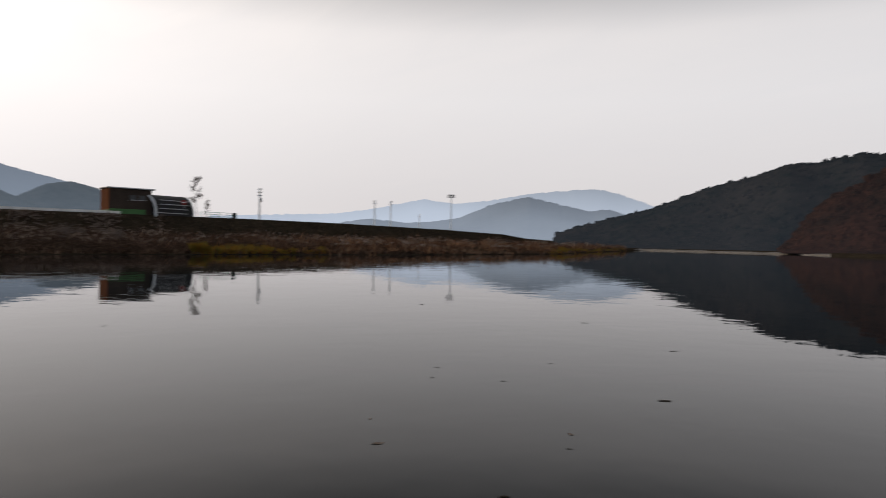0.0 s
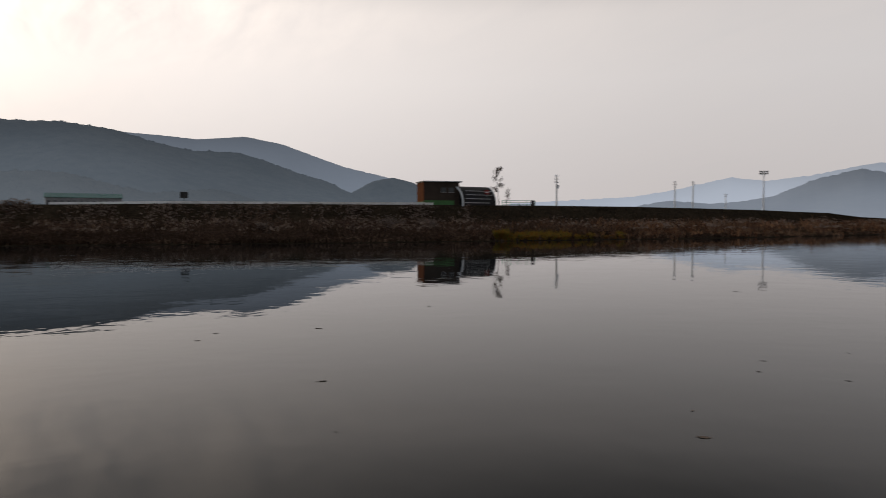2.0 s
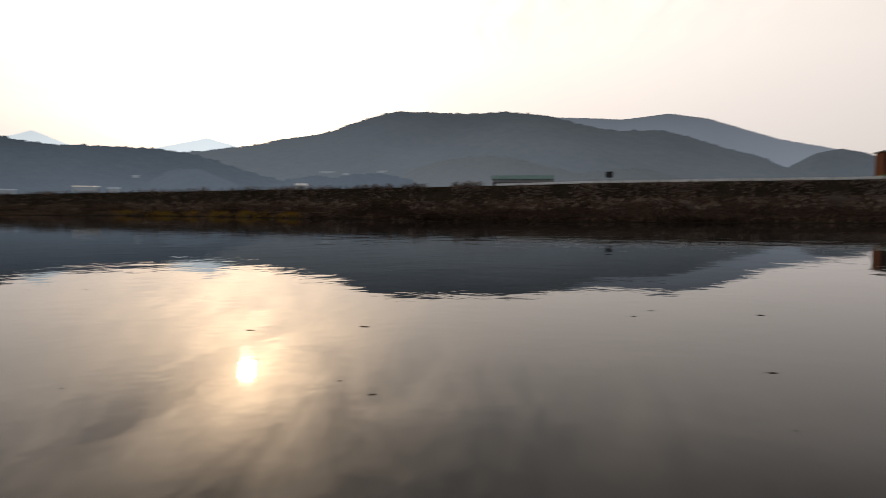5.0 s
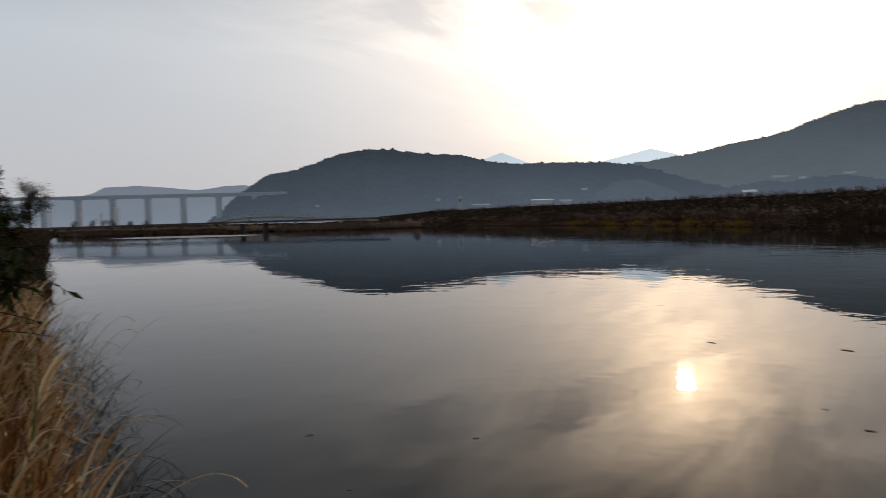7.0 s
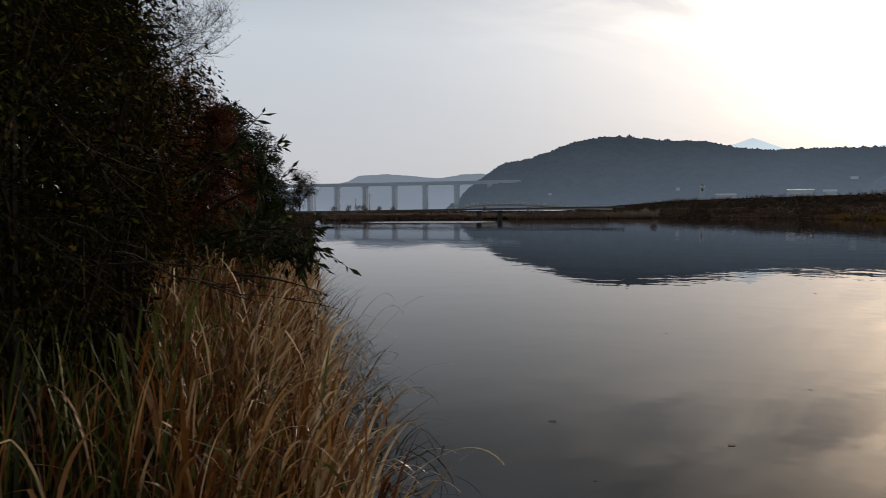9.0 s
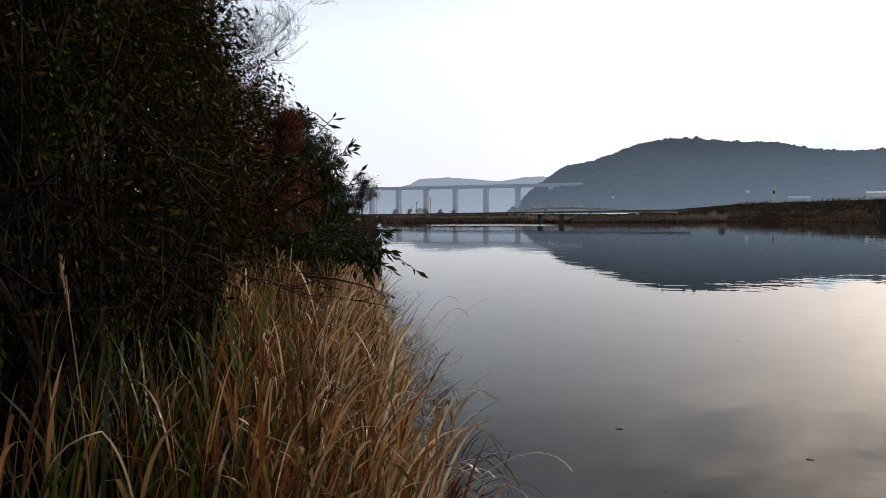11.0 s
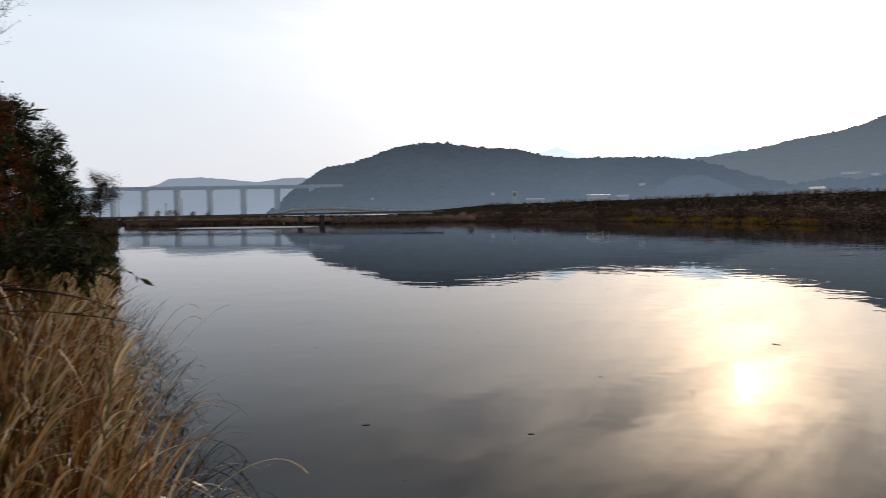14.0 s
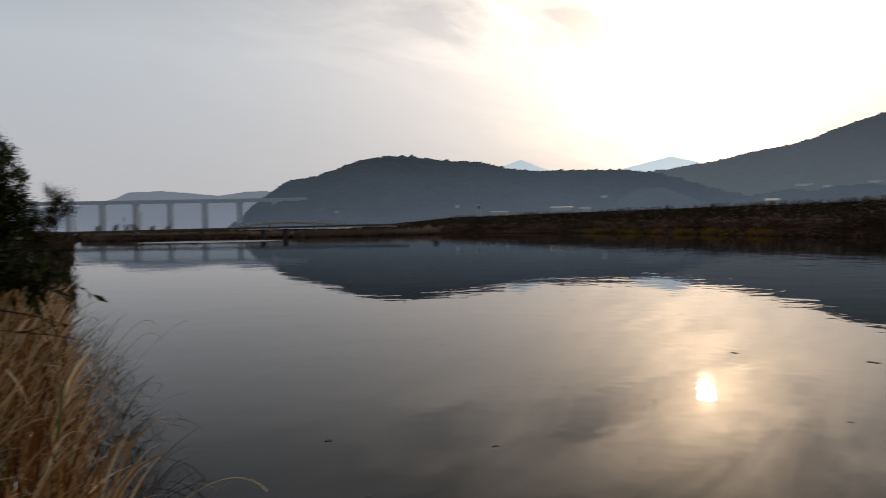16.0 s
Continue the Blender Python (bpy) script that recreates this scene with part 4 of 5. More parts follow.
def arched_shelter():
    at = crest_at(22.0, 2.0)
    ob = thing("arched_shelter", at, "dark arched shelter with pale end hoop and rails", "shelter", turn=face(22.0) + 0.6)
    half, rad = 4.6, 4.1

    def arch(y0, y1, r0, r1, a0=-0.25, a1=math.pi + 0.1, n=18):
        bm = bmesh.new()
        rows = []
        for i in range(n + 1):
            a = a0 + (a1 - a0) * i / n
            rows.append([bm.verts.new((y, -math.cos(a) * r, 0.6 + math.sin(a) * r)) for y, r in ((y0, r0), (y1, r0), (y1, r1), (y0, r1))])
        for p1, p2 in zip(rows, rows[1:]):
            for k in range(4):
                bm.faces.new((p1[k], p1[(k + 1) % 4], p2[(k + 1) % 4], p2[k]))
        bm.faces.new(rows[0])
        bm.faces.new(list(reversed(rows[-1])))
        bmesh.ops.recalc_face_normals(bm, faces=bm.faces)
        return bm

    part("cover", arch(-half + 0.3, half, rad - 0.08, rad - 0.16), MAT["dark_metal"], ob, "black tarpaulin cover")
    part("hoop", arch(-half, -half + 0.35, rad + 0.06, rad - 0.3), MAT["steel"], ob, "pale steel end hoop")
    part("hoop", arch(half - 0.15, half + 0.05, rad + 0.02, rad - 0.1), MAT["steel"], ob)
    for k, z in enumerate((0.8, 1.7, 2.6, 3.5)):
        y = -math.sqrt(max(0.1, (rad + 0.03) ** 2 - (z - 0.6) ** 2)) - 0.05
        part("rail", tube(bmesh.new(), [(-half + 0.6 + 0.35 * k, y, z), (half - 1.8 + 0.45 * k, y, z)], 0.07, 6), MAT["steel"], ob)
    for x in (-3.0, -0.8, 1.4, 3.4):
        part("post", tube(bmesh.new(), [(x, -3.95, -1.2), (x, -4.15, 1.8)], 0.05, 6), MAT["dark_metal"], ob)


pump_house()
arched_shelter()
tree("young_tree", crest_at(19.55, 1.0), 10.4, 1.5, MAT["leaf_grey"], 500, 0.42, "slender young tree with few withered leaves on the levee", 21, kids=11, start=0.35, up=0.7, fuzz=0.16, trunk_r=0.09)
tree("young_tree", crest_at(18.9, 2.0), 4.2, 1.0, MAT["leaf_grey"], 160, 0.36, "small young tree with few withered leaves", 22, kids=8, start=0.3, up=0.7, fuzz=0.16, trunk_r=0.05)
tree("shrub", crest_at(20.6, 0.0), 2.6, 1.6, MAT["leaf_brown"], 700, 0.3, "rusty brown shrub beside the shelter", 23, kids=8, start=0.1, up=0.6, fuzz=0.3, category="shrub")


def railing():
    p0, p1 = crest_at(19.3, -2.0), crest_at(16.6, -2.0)
    ob = thing("railing", p0, "pale green steel railing on the levee", "railing")
    run = p1 - p0
    for z in (0.25, 0.7, 1.15):
        part("rail", tube(bmesh.new(), [(0, 0, z), (run.x, run.y, run.z + z)], 0.045, 6), MAT["rail_green"], ob)
    for k in range(5):
        q = run * (k / 4)
        part("post", tube(bmesh.new(), [(q.x, q.y, q.z - 0.2), (q.x, q.y, q.z + 1.2)], 0.06, 6), MAT["rail_green"], ob)
    part("cabinet", boxed((run.x * 0.93, run.y * 0.93, 0.55), (0.7, 0.6, 1.3), 0.03), MAT["dark_metal"], ob, "dark switch cabinet")


railing()


def utility_pole(at, height, arms, turn, label):
    ob = thing("utility_pole", at, label, "utility pole", "poles along the levee", turn)
    part("pole", tube(bmesh.new(), [(0, 0, -0.4), (0, 0, height)], [0.26, 0.17], 10), MAT["pale_concrete"], ob)
    for k in range(arms):
        z = height - 0.35 - 0.75 * k
        arm = part("crossarm", boxed((0, 0, z), (1.2 if k else 1.0, 0.12, 0.12), 0.01), MAT["steel"], ob)
        for x in (-0.45, 0, 0.45):
            part("insulator", tube(bmesh.new(), [(x, 0, z + 0.05), (x, 0, z + 0.16), (x, 0, z + 0.3)], [0.05, 0.08, 0.04], 8), MAT["white_paint"], arm)
    if arms > 2:
        part("transformer", tube(bmesh.new(), [(0.4, 0, height - 3.4), (0.4, 0, height - 2.5)], 0.24, 10), MAT["steel"], ob, "grey transformer can")
    return ob


for az, r, top, arms in ((14.86, 172, 4.1, 3), (5.63, 220, 3.42, 2), (4.3, 224, 3.38, 2), (1.95, 330, 2.35, 2)):
    z0 = land(az, r)
    utility_pole(bearing(az, r, z0), EYE + r * math.tan(radians(top)) - z0, arms, face(az) + 0.3, "concrete utility pole with steel crossarms")


def floodlight_mast():
    az, r = -0.7, 262
    z0 = land(az, r)
    hgt = EYE + r * math.tan(radians(3.75)) - z0
    ob = thing("floodlight_mast", bearing(az, r, z0), "tall steel mast with a rack of floodlights", "light mast", turn=face(az))
    part("mast", tube(bmesh.new(), [(0, 0, -0.4), (0, 0, hgt)], [0.32, 0.16], 10), MAT["steel"], ob)
    part("rack", boxed((0, 0, hgt), (2.6, 0.3, 0.12), 0.01), MAT["steel"], ob)
    part("rack", boxed((0, 0, hgt + 0.7), (2.6, 0.3, 0.12), 0.01), MAT["steel"], ob)
    for x in (-1.1, -0.37, 0.37, 1.1):
        for z in (0.32, 1.0):
            part("floodlight", boxed((x, -0.1, hgt + z), (0.55, 0.4, 0.45), 0.06), MAT["dark_metal"], ob)


floodlight_mast()


def sign_board():
    at = crest_at(44.8, -1.0)
    ob = thing("sign_board", at, "dark square notice board on a post", "sign", turn=face(44.8))
    part("post", tube(bmesh.new(), [(0, 0, -0.3), (0, 0, 2.0)], 0.06, 8), MAT["dark_metal"], ob)
    part("board", boxed((0, -0.08, 1.75), (1.5, 0.08, 1.25), 0.02), MAT["dark_metal"], ob)
    at = crest_at(45.9, -1.0)
    ob = thing("stone_bench", at, "low dark bench beside the levee road", "bench", turn=face(45.9))
    part("seat", boxed((0, 0, 0.5), (2.0, 0.5, 0.14), 0.03), MAT["dark_metal"], ob)
    for x in (-0.7, 0.7):
        part("leg", boxed((x, 0, 0.2), (0.2, 0.45, 0.5), 0.02), MAT["dark_metal"], ob)


sign_board()


def road_sign():
    at = crest_at(20.55, -1.5)
    ob = thing("road_sign", at, "round red and white road sign on a steel post", "sign", turn=face(20.55))
    part("post", tube(bmesh.new(), [(0, 0, -0.3), (0, 0, 3.0)], 0.05, 8), MAT["steel"], ob)
    disc = part("disc", tube(bmesh.new(), [(0, -0.06, 3.0), (0, -0.10, 3.0)], 0.55, 20), MAT["sign_red"], ob, "faded red disc")
    part("bar", boxed((0, -0.115, 3.0), (0.7, 0.02, 0.2), 0.004), MAT["white_paint"], disc, "white bar")


road_sign()


# ---- village at the mountains' foot ----
def on_slope(rows, az, el):
    """The place on a mountain's slope that shows at that bearing and elevation."""
    azs = [math.degrees(math.atan2(-q[7].x, q[7].y)) for q in rows]
    row = rows[int(np.argmin([abs(a - az) for a in azs]))]
    for q1, q2 in zip(row[:7], row[1:8]):
        e1, e2 = (math.degrees(math.atan2(q.z - EYE, math.hypot(q.x, q.y))) for q in (q1, q2))
        if e1 <= el <= e2:
            return q1.lerp(q2, (el - e1) / max(1e-6, e2 - e1))
    return row[2]


def long_building(at, length, height, az, wall, roof, label, name="farm_building", windows=0, deep=7.0):
    ob = thing(name, at, label, "building", turn=face(az) + 0.06)
    half, hh, d = length / 2, height, deep / 2
    part("wall", boxed((0, 0, hh * 0.38 - 0.6), (length, deep, hh * 0.76 + 1.2), 0.03), wall, ob)
    bm = bmesh.new()
    e = half + 0.4
    sec = [(-d - 0.5, hh * 0.74), (0, hh), (d + 0.5, hh * 0.74), (d + 0.5, hh * 0.74 - 0.2), (0, hh - 0.22), (-d - 0.5, hh * 0.74 - 0.2)]
    r1 = [bm.verts.new((-e, y, z)) for y, z in sec]
    r2 = [bm.verts.new((e, y, z)) for y, z in sec]
    for k in range(6):
        bm.faces.new((r1[k], r1[(k + 1) % 6], r2[(k + 1) % 6], r2[k]))
    bm.faces.new(r1)
    bm.faces.new(list(reversed(r2)))
    bmesh.ops.recalc_face_normals(bm, faces=bm.faces)
    part("roof", bm, roof, ob)
    for k in range(windows):
        x = -half + (k + 0.5) * length / windows
        part("window", boxed((x, -d - 0.02, hh * 0.42), (length / windows * 0.5, 0.08, hh * 0.26), 0.01), MAT["glass"], ob)
    return ob


def village(az, r, el1, az_half, height, wall, roof, label, name="farm_building", windows=0):
    """A building whose ridge shows at that elevation above the levee; a low mound carries it where the flat lies deeper."""
    z1 = EYE + r * math.tan(radians(el1))
    return long_building(bearing(az, r, z1 - height), 2 * r * math.tan(radians(az_half)), height, az, wall, roof, label, name, windows)


village(51.85, 390, 2.42, 2.5, 8.5, MAT["roof"], MAT["teal"], "long low building with a teal roof", "greenhouse", 12)
# these walls wear the foothill material, painted haze and all, to blend in
village(85.9, 470, 1.52, 0.85, 2.3, MAT["hill_foot"], MAT["white_paint"], "long low farm building with a white roof")
village(84.0, 480, 1.45, 0.4, 4.5, MAT["hill_foot"], MAT["hazy_concrete"], "low grey-roofed farm building")
village(70.1, 420, 1.80, 0.45, 4.5, MAT["hill_foot"], MAT["white_paint"], "small house with a white roof", "house", 1)
village(91.0, 500, 1.25, 0.7, 3.0, MAT["hill_foot"], MAT["hazy_concrete"], "low grey farm building")
# walls and roofs here glow faintly with painted haze
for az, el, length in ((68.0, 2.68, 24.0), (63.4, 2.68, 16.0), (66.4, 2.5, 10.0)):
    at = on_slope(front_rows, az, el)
    long_building(at, length, 2.6, az, MAT["hazy_wall"], MAT["hazy_wall"], "farm shed on the mountain's slope, pale grey with painted haze", windows=0, deep=9.0)
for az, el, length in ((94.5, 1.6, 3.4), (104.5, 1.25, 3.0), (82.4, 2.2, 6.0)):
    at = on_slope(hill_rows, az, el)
    long_building(at, length, 1.9, az, MAT["hazy_wall"], MAT["hazy_wall"], "small house at the hill's foot, pale grey with painted haze", "house", 0, deep=6.0)


def silo_tower():
    az, r = 92.7, 480
    z1 = EYE + r * math.tan(radians(2.0))
    z0 = land(az, r)
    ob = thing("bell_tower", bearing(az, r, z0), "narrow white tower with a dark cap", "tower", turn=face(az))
    # shaft and cornice carry painted haze
    part("shaft", boxed((0, 0, (z1 - z0) * 0.42), (3.0, 3.0, (z1 - z0) * 0.84), 0.05), MAT["hazy_tower_wall"], ob)
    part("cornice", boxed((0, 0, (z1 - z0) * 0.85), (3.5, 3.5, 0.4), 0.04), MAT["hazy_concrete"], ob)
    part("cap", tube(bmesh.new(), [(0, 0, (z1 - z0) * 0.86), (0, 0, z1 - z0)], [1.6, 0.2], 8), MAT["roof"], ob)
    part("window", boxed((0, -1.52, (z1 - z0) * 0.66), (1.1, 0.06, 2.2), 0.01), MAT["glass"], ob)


silo_tower()


# ---- viaduct ----
def viaduct():
    a, b = bearing(107.4, 790), bearing(127.0, 945)
    za, zb = EYE + 790 * math.tan(radians(2.47)), EYE + 945 * math.tan(radians(2.08))
    run = b - a
    ln = run.length
    ob = thing("viaduct", a, "long concrete motorway viaduct on tall piers, paled by painted haze", "viaduct", turn=math.atan2(run.y, run.x))
    fall = (zb - za) / ln

    def slab(y0, y1, z0, z1):
        bm = bmesh.new()
        sec = [(y0, z0), (y1, z0), (y1, z1), (y0, z1)]
        r1 = [bm.verts.new((-8, y, za + z + fall * -8)) for y, z in sec]
        r2 = [bm.verts.new((ln + 25, y, zb + z + fall * 25)) for y, z in sec]
        for k in range(4):
            bm.faces.new((r1[k], r1[(k + 1) % 4], r2[(k + 1) % 4], r2[k]))
        bm.faces.new(r1)
        bm.faces.new(list(reversed(r2)))
        bmesh.ops.recalc_face_normals(bm, faces=bm.faces)
        return bm

    # every concrete part below has painted haze in its material
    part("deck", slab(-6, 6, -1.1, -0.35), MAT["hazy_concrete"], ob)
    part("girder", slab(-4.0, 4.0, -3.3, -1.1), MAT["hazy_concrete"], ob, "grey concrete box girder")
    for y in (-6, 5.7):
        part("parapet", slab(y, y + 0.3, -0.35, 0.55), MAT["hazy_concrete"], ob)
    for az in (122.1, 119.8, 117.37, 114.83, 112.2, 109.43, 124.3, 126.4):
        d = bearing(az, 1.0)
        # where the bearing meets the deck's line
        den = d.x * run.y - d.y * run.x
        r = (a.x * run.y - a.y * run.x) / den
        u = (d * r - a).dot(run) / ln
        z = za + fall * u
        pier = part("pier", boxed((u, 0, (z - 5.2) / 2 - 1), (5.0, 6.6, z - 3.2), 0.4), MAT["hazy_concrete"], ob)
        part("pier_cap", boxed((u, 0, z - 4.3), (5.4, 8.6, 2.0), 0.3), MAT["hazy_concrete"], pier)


viaduct()


# ---- low bridge and the road behind it ----
def low_bridge():
    a, b = bearing(99.0, 150), bearing(126.0, 133)
    za, zb = 2.5, 1.6
    run = b - a
    ln = run.length
    ob = thing("low_bridge", a, "low flat concrete bridge over the shallows", "bridge", turn=math.atan2(run.y, run.x))

    def bar(y0, y1, z0, z1, x0=0.0, x1=None):
        x1 = ln if x1 is None else x1
        bm = bmesh.new()
        sec = [(y0, z0), (y1, z0), (y1, z1), (y0, z1)]
        r1 = [bm.verts.new((x0, y, za + (zb - za) * x0 / ln + z)) for y, z in sec]
        r2 = [bm.verts.new((x1, y, za + (zb - za) * x1 / ln + z)) for y, z in sec]
        for k in range(4):
            bm.faces.new((r1[k], r1[(k + 1) % 4], r2[(k + 1) % 4], r2[k]))
        bm.faces.new(r1)
        bm.faces.new(list(reversed(r2)))
        bmesh.ops.recalc_face_normals(bm, faces=bm.faces)
        return bm

    # deck, kerbs and piers are coloured dark to stand for their shaded side
    part("deck", bar(-2.5, 2.5, -0.30, -0.10), MAT["shaded_concrete"], ob)
    for y in (-2.6, 2.4):
        part("kerb", bar(y, y + 0.2, -0.33, 0.02), MAT["shaded_concrete"], ob)
    for az in (108.6, 110.35, 124.5):
        d = bearing(az, 1.0)
        den = d.x * run.y - d.y * run.x
        r = (a.x * run.y - a.y * run.x) / den
        u = (d * r - a).dot(run) / ln
        z = za + (zb - za) * u / ln
        part("pier", boxed((u, 0, (z - 0.45 - 1.2) / 2), (0.7 if 108 < az < 111 else 0.4, 1.3, z - 0.45 + 1.2), 0.06), MAT["shaded_concrete"], ob)


low_bridge()


def arched_road():
    pts = []
    for az, el in ((113, 0.2), (112.1, 0.39), (111, 0.6), (109.9, 0.70), (108, 0.73), (106.3, 0.68), (104.5, 0.56), (102.6, 0.43), (99.5, 0.33)):
        pts.append(bearing(az, 270, EYE + 270 * math.tan(radians(el))))
    ob = thing("road_bridge", pts[0], "gently arched road bridge with pale railings", "bridge")
    o = pts[0]

    def ribbon(z0, z1, dr0, dr1):
        bm = bmesh.new()
        rows = []
        for q in pts:
            d = Vector((q.x, q.y, 0)).normalized()
            rows.append([bm.verts.new(q - o + d * dr + Vector((0, 0, z))) for dr, z in ((dr0, z0), (dr0, z1), (dr1, z1), (dr1, z0))])
        for p1, p2 in zip(rows, rows[1:]):
            for k in range(4):
                bm.faces.new((p1[k], p1[(k + 1) % 4], p2[(k + 1) % 4], p2[k]))
        bm.faces.new(rows[0])
        bm.faces.new(list(reversed(rows[-1])))
        bmesh.ops.recalc_face_normals(bm, faces=bm.faces)
        return bm

    part("deck", ribbon(-1.5, -0.9, 0, 7), MAT["concrete"], ob)
    part("rail", ribbon(-0.1, 0.05, 0.05, 0.15), MAT["steel"], ob)
    part("rail", ribbon(-0.55, -0.45, 0.05, 0.15), MAT["steel"], ob)
    for p1, p2 in zip(pts, pts[1:]):
        for k in range(4):
            q = p1.lerp(p2, k / 4) - o
            part("post", boxed((q.x, q.y, q.z - 0.5), (0.12, 0.12, 0.9)), MAT["steel"], ob)
    for q in pts[1:-1:2]:
        r = q - o
        h = q.z - 1.5
        part("pier", boxed((r.x, r.y, r.z - 1.5 - (h + 0.2) / 2), (1.0, 1.0, h + 0.2), 0.05), MAT["concrete"], ob)


arched_road()
for az, r, top in ((123.9, 290, 1.3), (121.9, 285, 1.15), (120.6, 290, 1.0), (119.75, 280, 1.45), (119.45, 300, 1.4)):
    z0 = land(az, r)
    utility_pole(bearing(az, r, z0), EYE + r * math.tan(radians(top)) - z0, 1, face(az) + 0.5, "slim utility pole on the flat beyond the bridge")
for k, (az, r, hgt) in enumerate(((121.2, 240, 2.6), (120.2, 236, 3.2), (119.9, 250, 2.8), (118.6, 245, 2.2), (117.6, 240, 2.0), (122.4, 230, 2.4))):
    tree("shrub", bearing(az, r, land(az, r)), hgt * 0.65, hgt * 0.5, MAT["leaf_grey"], 420, 0.3, "low grey-brown shrub beyond the bridge", 140 + k, kids=8, start=0.05, up=0.5, fuzz=0.3, category="shrub")
tree("bare_tree", bearing(125.1, 112, 0.5), 6.2, 2.5, MAT["leaf_brown"], 6000, 0.19, "nearly bare grey tree at the water's end", 31, kids=20, start=0.15, up=0.55, fuzz=0.35, levels=4)

# ---- near bank ----
rng = np.random.default_rng(5)


def shore_spot(along, side):
    """A place on the near bank: metres along the shore and inland from it."""
    u = max(0.0, min(1.0, (along - 3.5) / 7.0))
    a = bearing(122.6 + 1.3 * u * u * (3 - 2 * u), along)
    d = bearing(122.6 + 90, 1.0)
    q = a + d * side
    az = math.degrees(math.atan2(-q.x, q.y))
    r = math.hypot(q.x, q.y)
    return Vector((q.x, q.y, max(-0.05, land(az, r) - 0.03)))


def near_spot(az, r):
    return bearing(az, r, land(az, r) - 0.03)


stalks, leaves, shade = [], [], []


def reed_plant(q, tall):
    stalks.append((*q, tall))
    for k in range(rng.integers(2, 6)):
        u = rng.uniform(0.15, 0.95)
        leaves.append((q[0] + rng.normal(0, 0.01), q[1] + rng.normal(0, 0.01), q[2] + tall * u * 0.9, rng.uniform(0.4, 1.0)))


for _ in range(1750):
    al = 2.2 + 12 * rng.uniform() ** 1.3
    sd = 0.32 * (1 - math.exp(-max(0.0, al - 2.4) / 2.2)) - 0.12 + rng.uniform(-0.05, 1.0) * (0.8 + 0.10 * al)
    q = shore_spot(al, sd)
    if math.degrees(math.atan2(-q.x, q.y)) % 360 > 136 and rng.uniform() < 0.92:
        continue
    reed_plant(q, rng.uniform(0.4, 0.95) * (1.0 if rng.uniform() < 0.85 else 1.25))
for _ in range(80):                         # a looser fringe in the shade of the bushes
    az, r = rng.uniform(128, 160), rng.uniform(2.3, 4.2)
    reed_plant(near_spot(az, r), rng.uniform(0.4, 1.1))
for _ in range(380):
    az, r = rng.uniform(126, 150), rng.uniform(2.8, 6.0)
    shade.append((*near_spot(az, r), rng.uniform(0.6, 1.1)))
verge = []
for _ in range(14000):                      # dry grass that clothes the bank farther along the shore
    al = 9 + 110 * rng.uniform() ** 1.6
    q = shore_spot(al, 0.35 + 0.9 * noise.noise((al * 0.23, 3.0, 1.0)) + rng.uniform(0, 1) ** 1.5 * (4 + al * 0.06))
    verge.append((*q, rng.uniform(0.25, 0.6)))
reed_bed("verge_grass", verge, MAT["leaf_brown"], "dark withered grass along the bank", "grass", 1.0, 0.06, 1.3, 3, seed=19)
edge, tangle = [], []
for _ in range(120):
    q = shore_spot(2.6 + 9 * rng.uniform() ** 1.2, rng.uniform(-0.1, 0.35))
    edge.append((*q, rng.uniform(0.7, 1.15)))
for _ in range(720):                        # broken stems, bent every way over the water's edge
    q = shore_spot(2.6 + 8 * rng.uniform() ** 1.2, rng.uniform(-0.42, 0.25))
    tangle.append((q.x, q.y, max(q.z, 0.0) + rng.uniform(-0.02, 0.3), rng.uniform(0.25, 0.75)))
reed_bed("leaning_stems", edge, MAT["stem"], "thin dark stems leaning out over the water", "reeds", 1.0, 0.007, 1.9, 10, lean_way=bearing(32, 1.1), seed=12, curl=1.7, tilt=0.3)
reed_bed("tangled_stems", tangle, MAT["stem"], "broken dark stems tangled at the water's edge", "reeds", 1.0, 0.008, 2.6, 9, lean_way=bearing(32, 0.7), seed=16, curl=0.8, tilt=0.6, kinked=0.25)
reed_bed("reed_stalks", stalks, MAT["reed"], "dry orange and tan reed stalks at the water's edge", "reeds", 1.0, 0.010, 0.45, 7, lean_way=bearing(32, 0.25), seed=6, curl=1.5, kinked=0.2)
reed_bed("reed_leaves", leaves, MAT["reed"], "dry tan reed leaves arching over at their tips", "reeds", 0.6, 0.016, 2.7, 10, lean_way=bearing(32, 0.4), seed=7, least=0.1, curl=2.6, tilt=0.2, kinked=0.35)
arched = []
for _ in range(800):
    al = 2.5 + 8.5 * rng.uniform() ** 1.25
    q = shore_spot(al, 0.32 * (1 - math.exp(-max(0.0, al - 2.4) / 2.2)) - 0.2 + 0.55 * rng.uniform() ** 1.4)
    arched.append((q.x, q.y, q.z + rng.uniform(0.15, 0.75), rng.uniform(0.5, 1.0)))
reed_bed("arched_leaves", arched, MAT["pale_blade"], "pale straw reed leaves curling down towards the water", "reeds", 0.68, 0.016, 2.3, 10, lean_way=bearing(32, 0.95), seed=14, least=0.4, curl=1.7, tilt=0.3, kinked=0.3)
reed_bed("green_blades", shade, MAT["blade_green"], "dull green grass blades among the reeds", "grass", 1.0, 0.017, 1.3, 7, seed=9, curl=1.5)


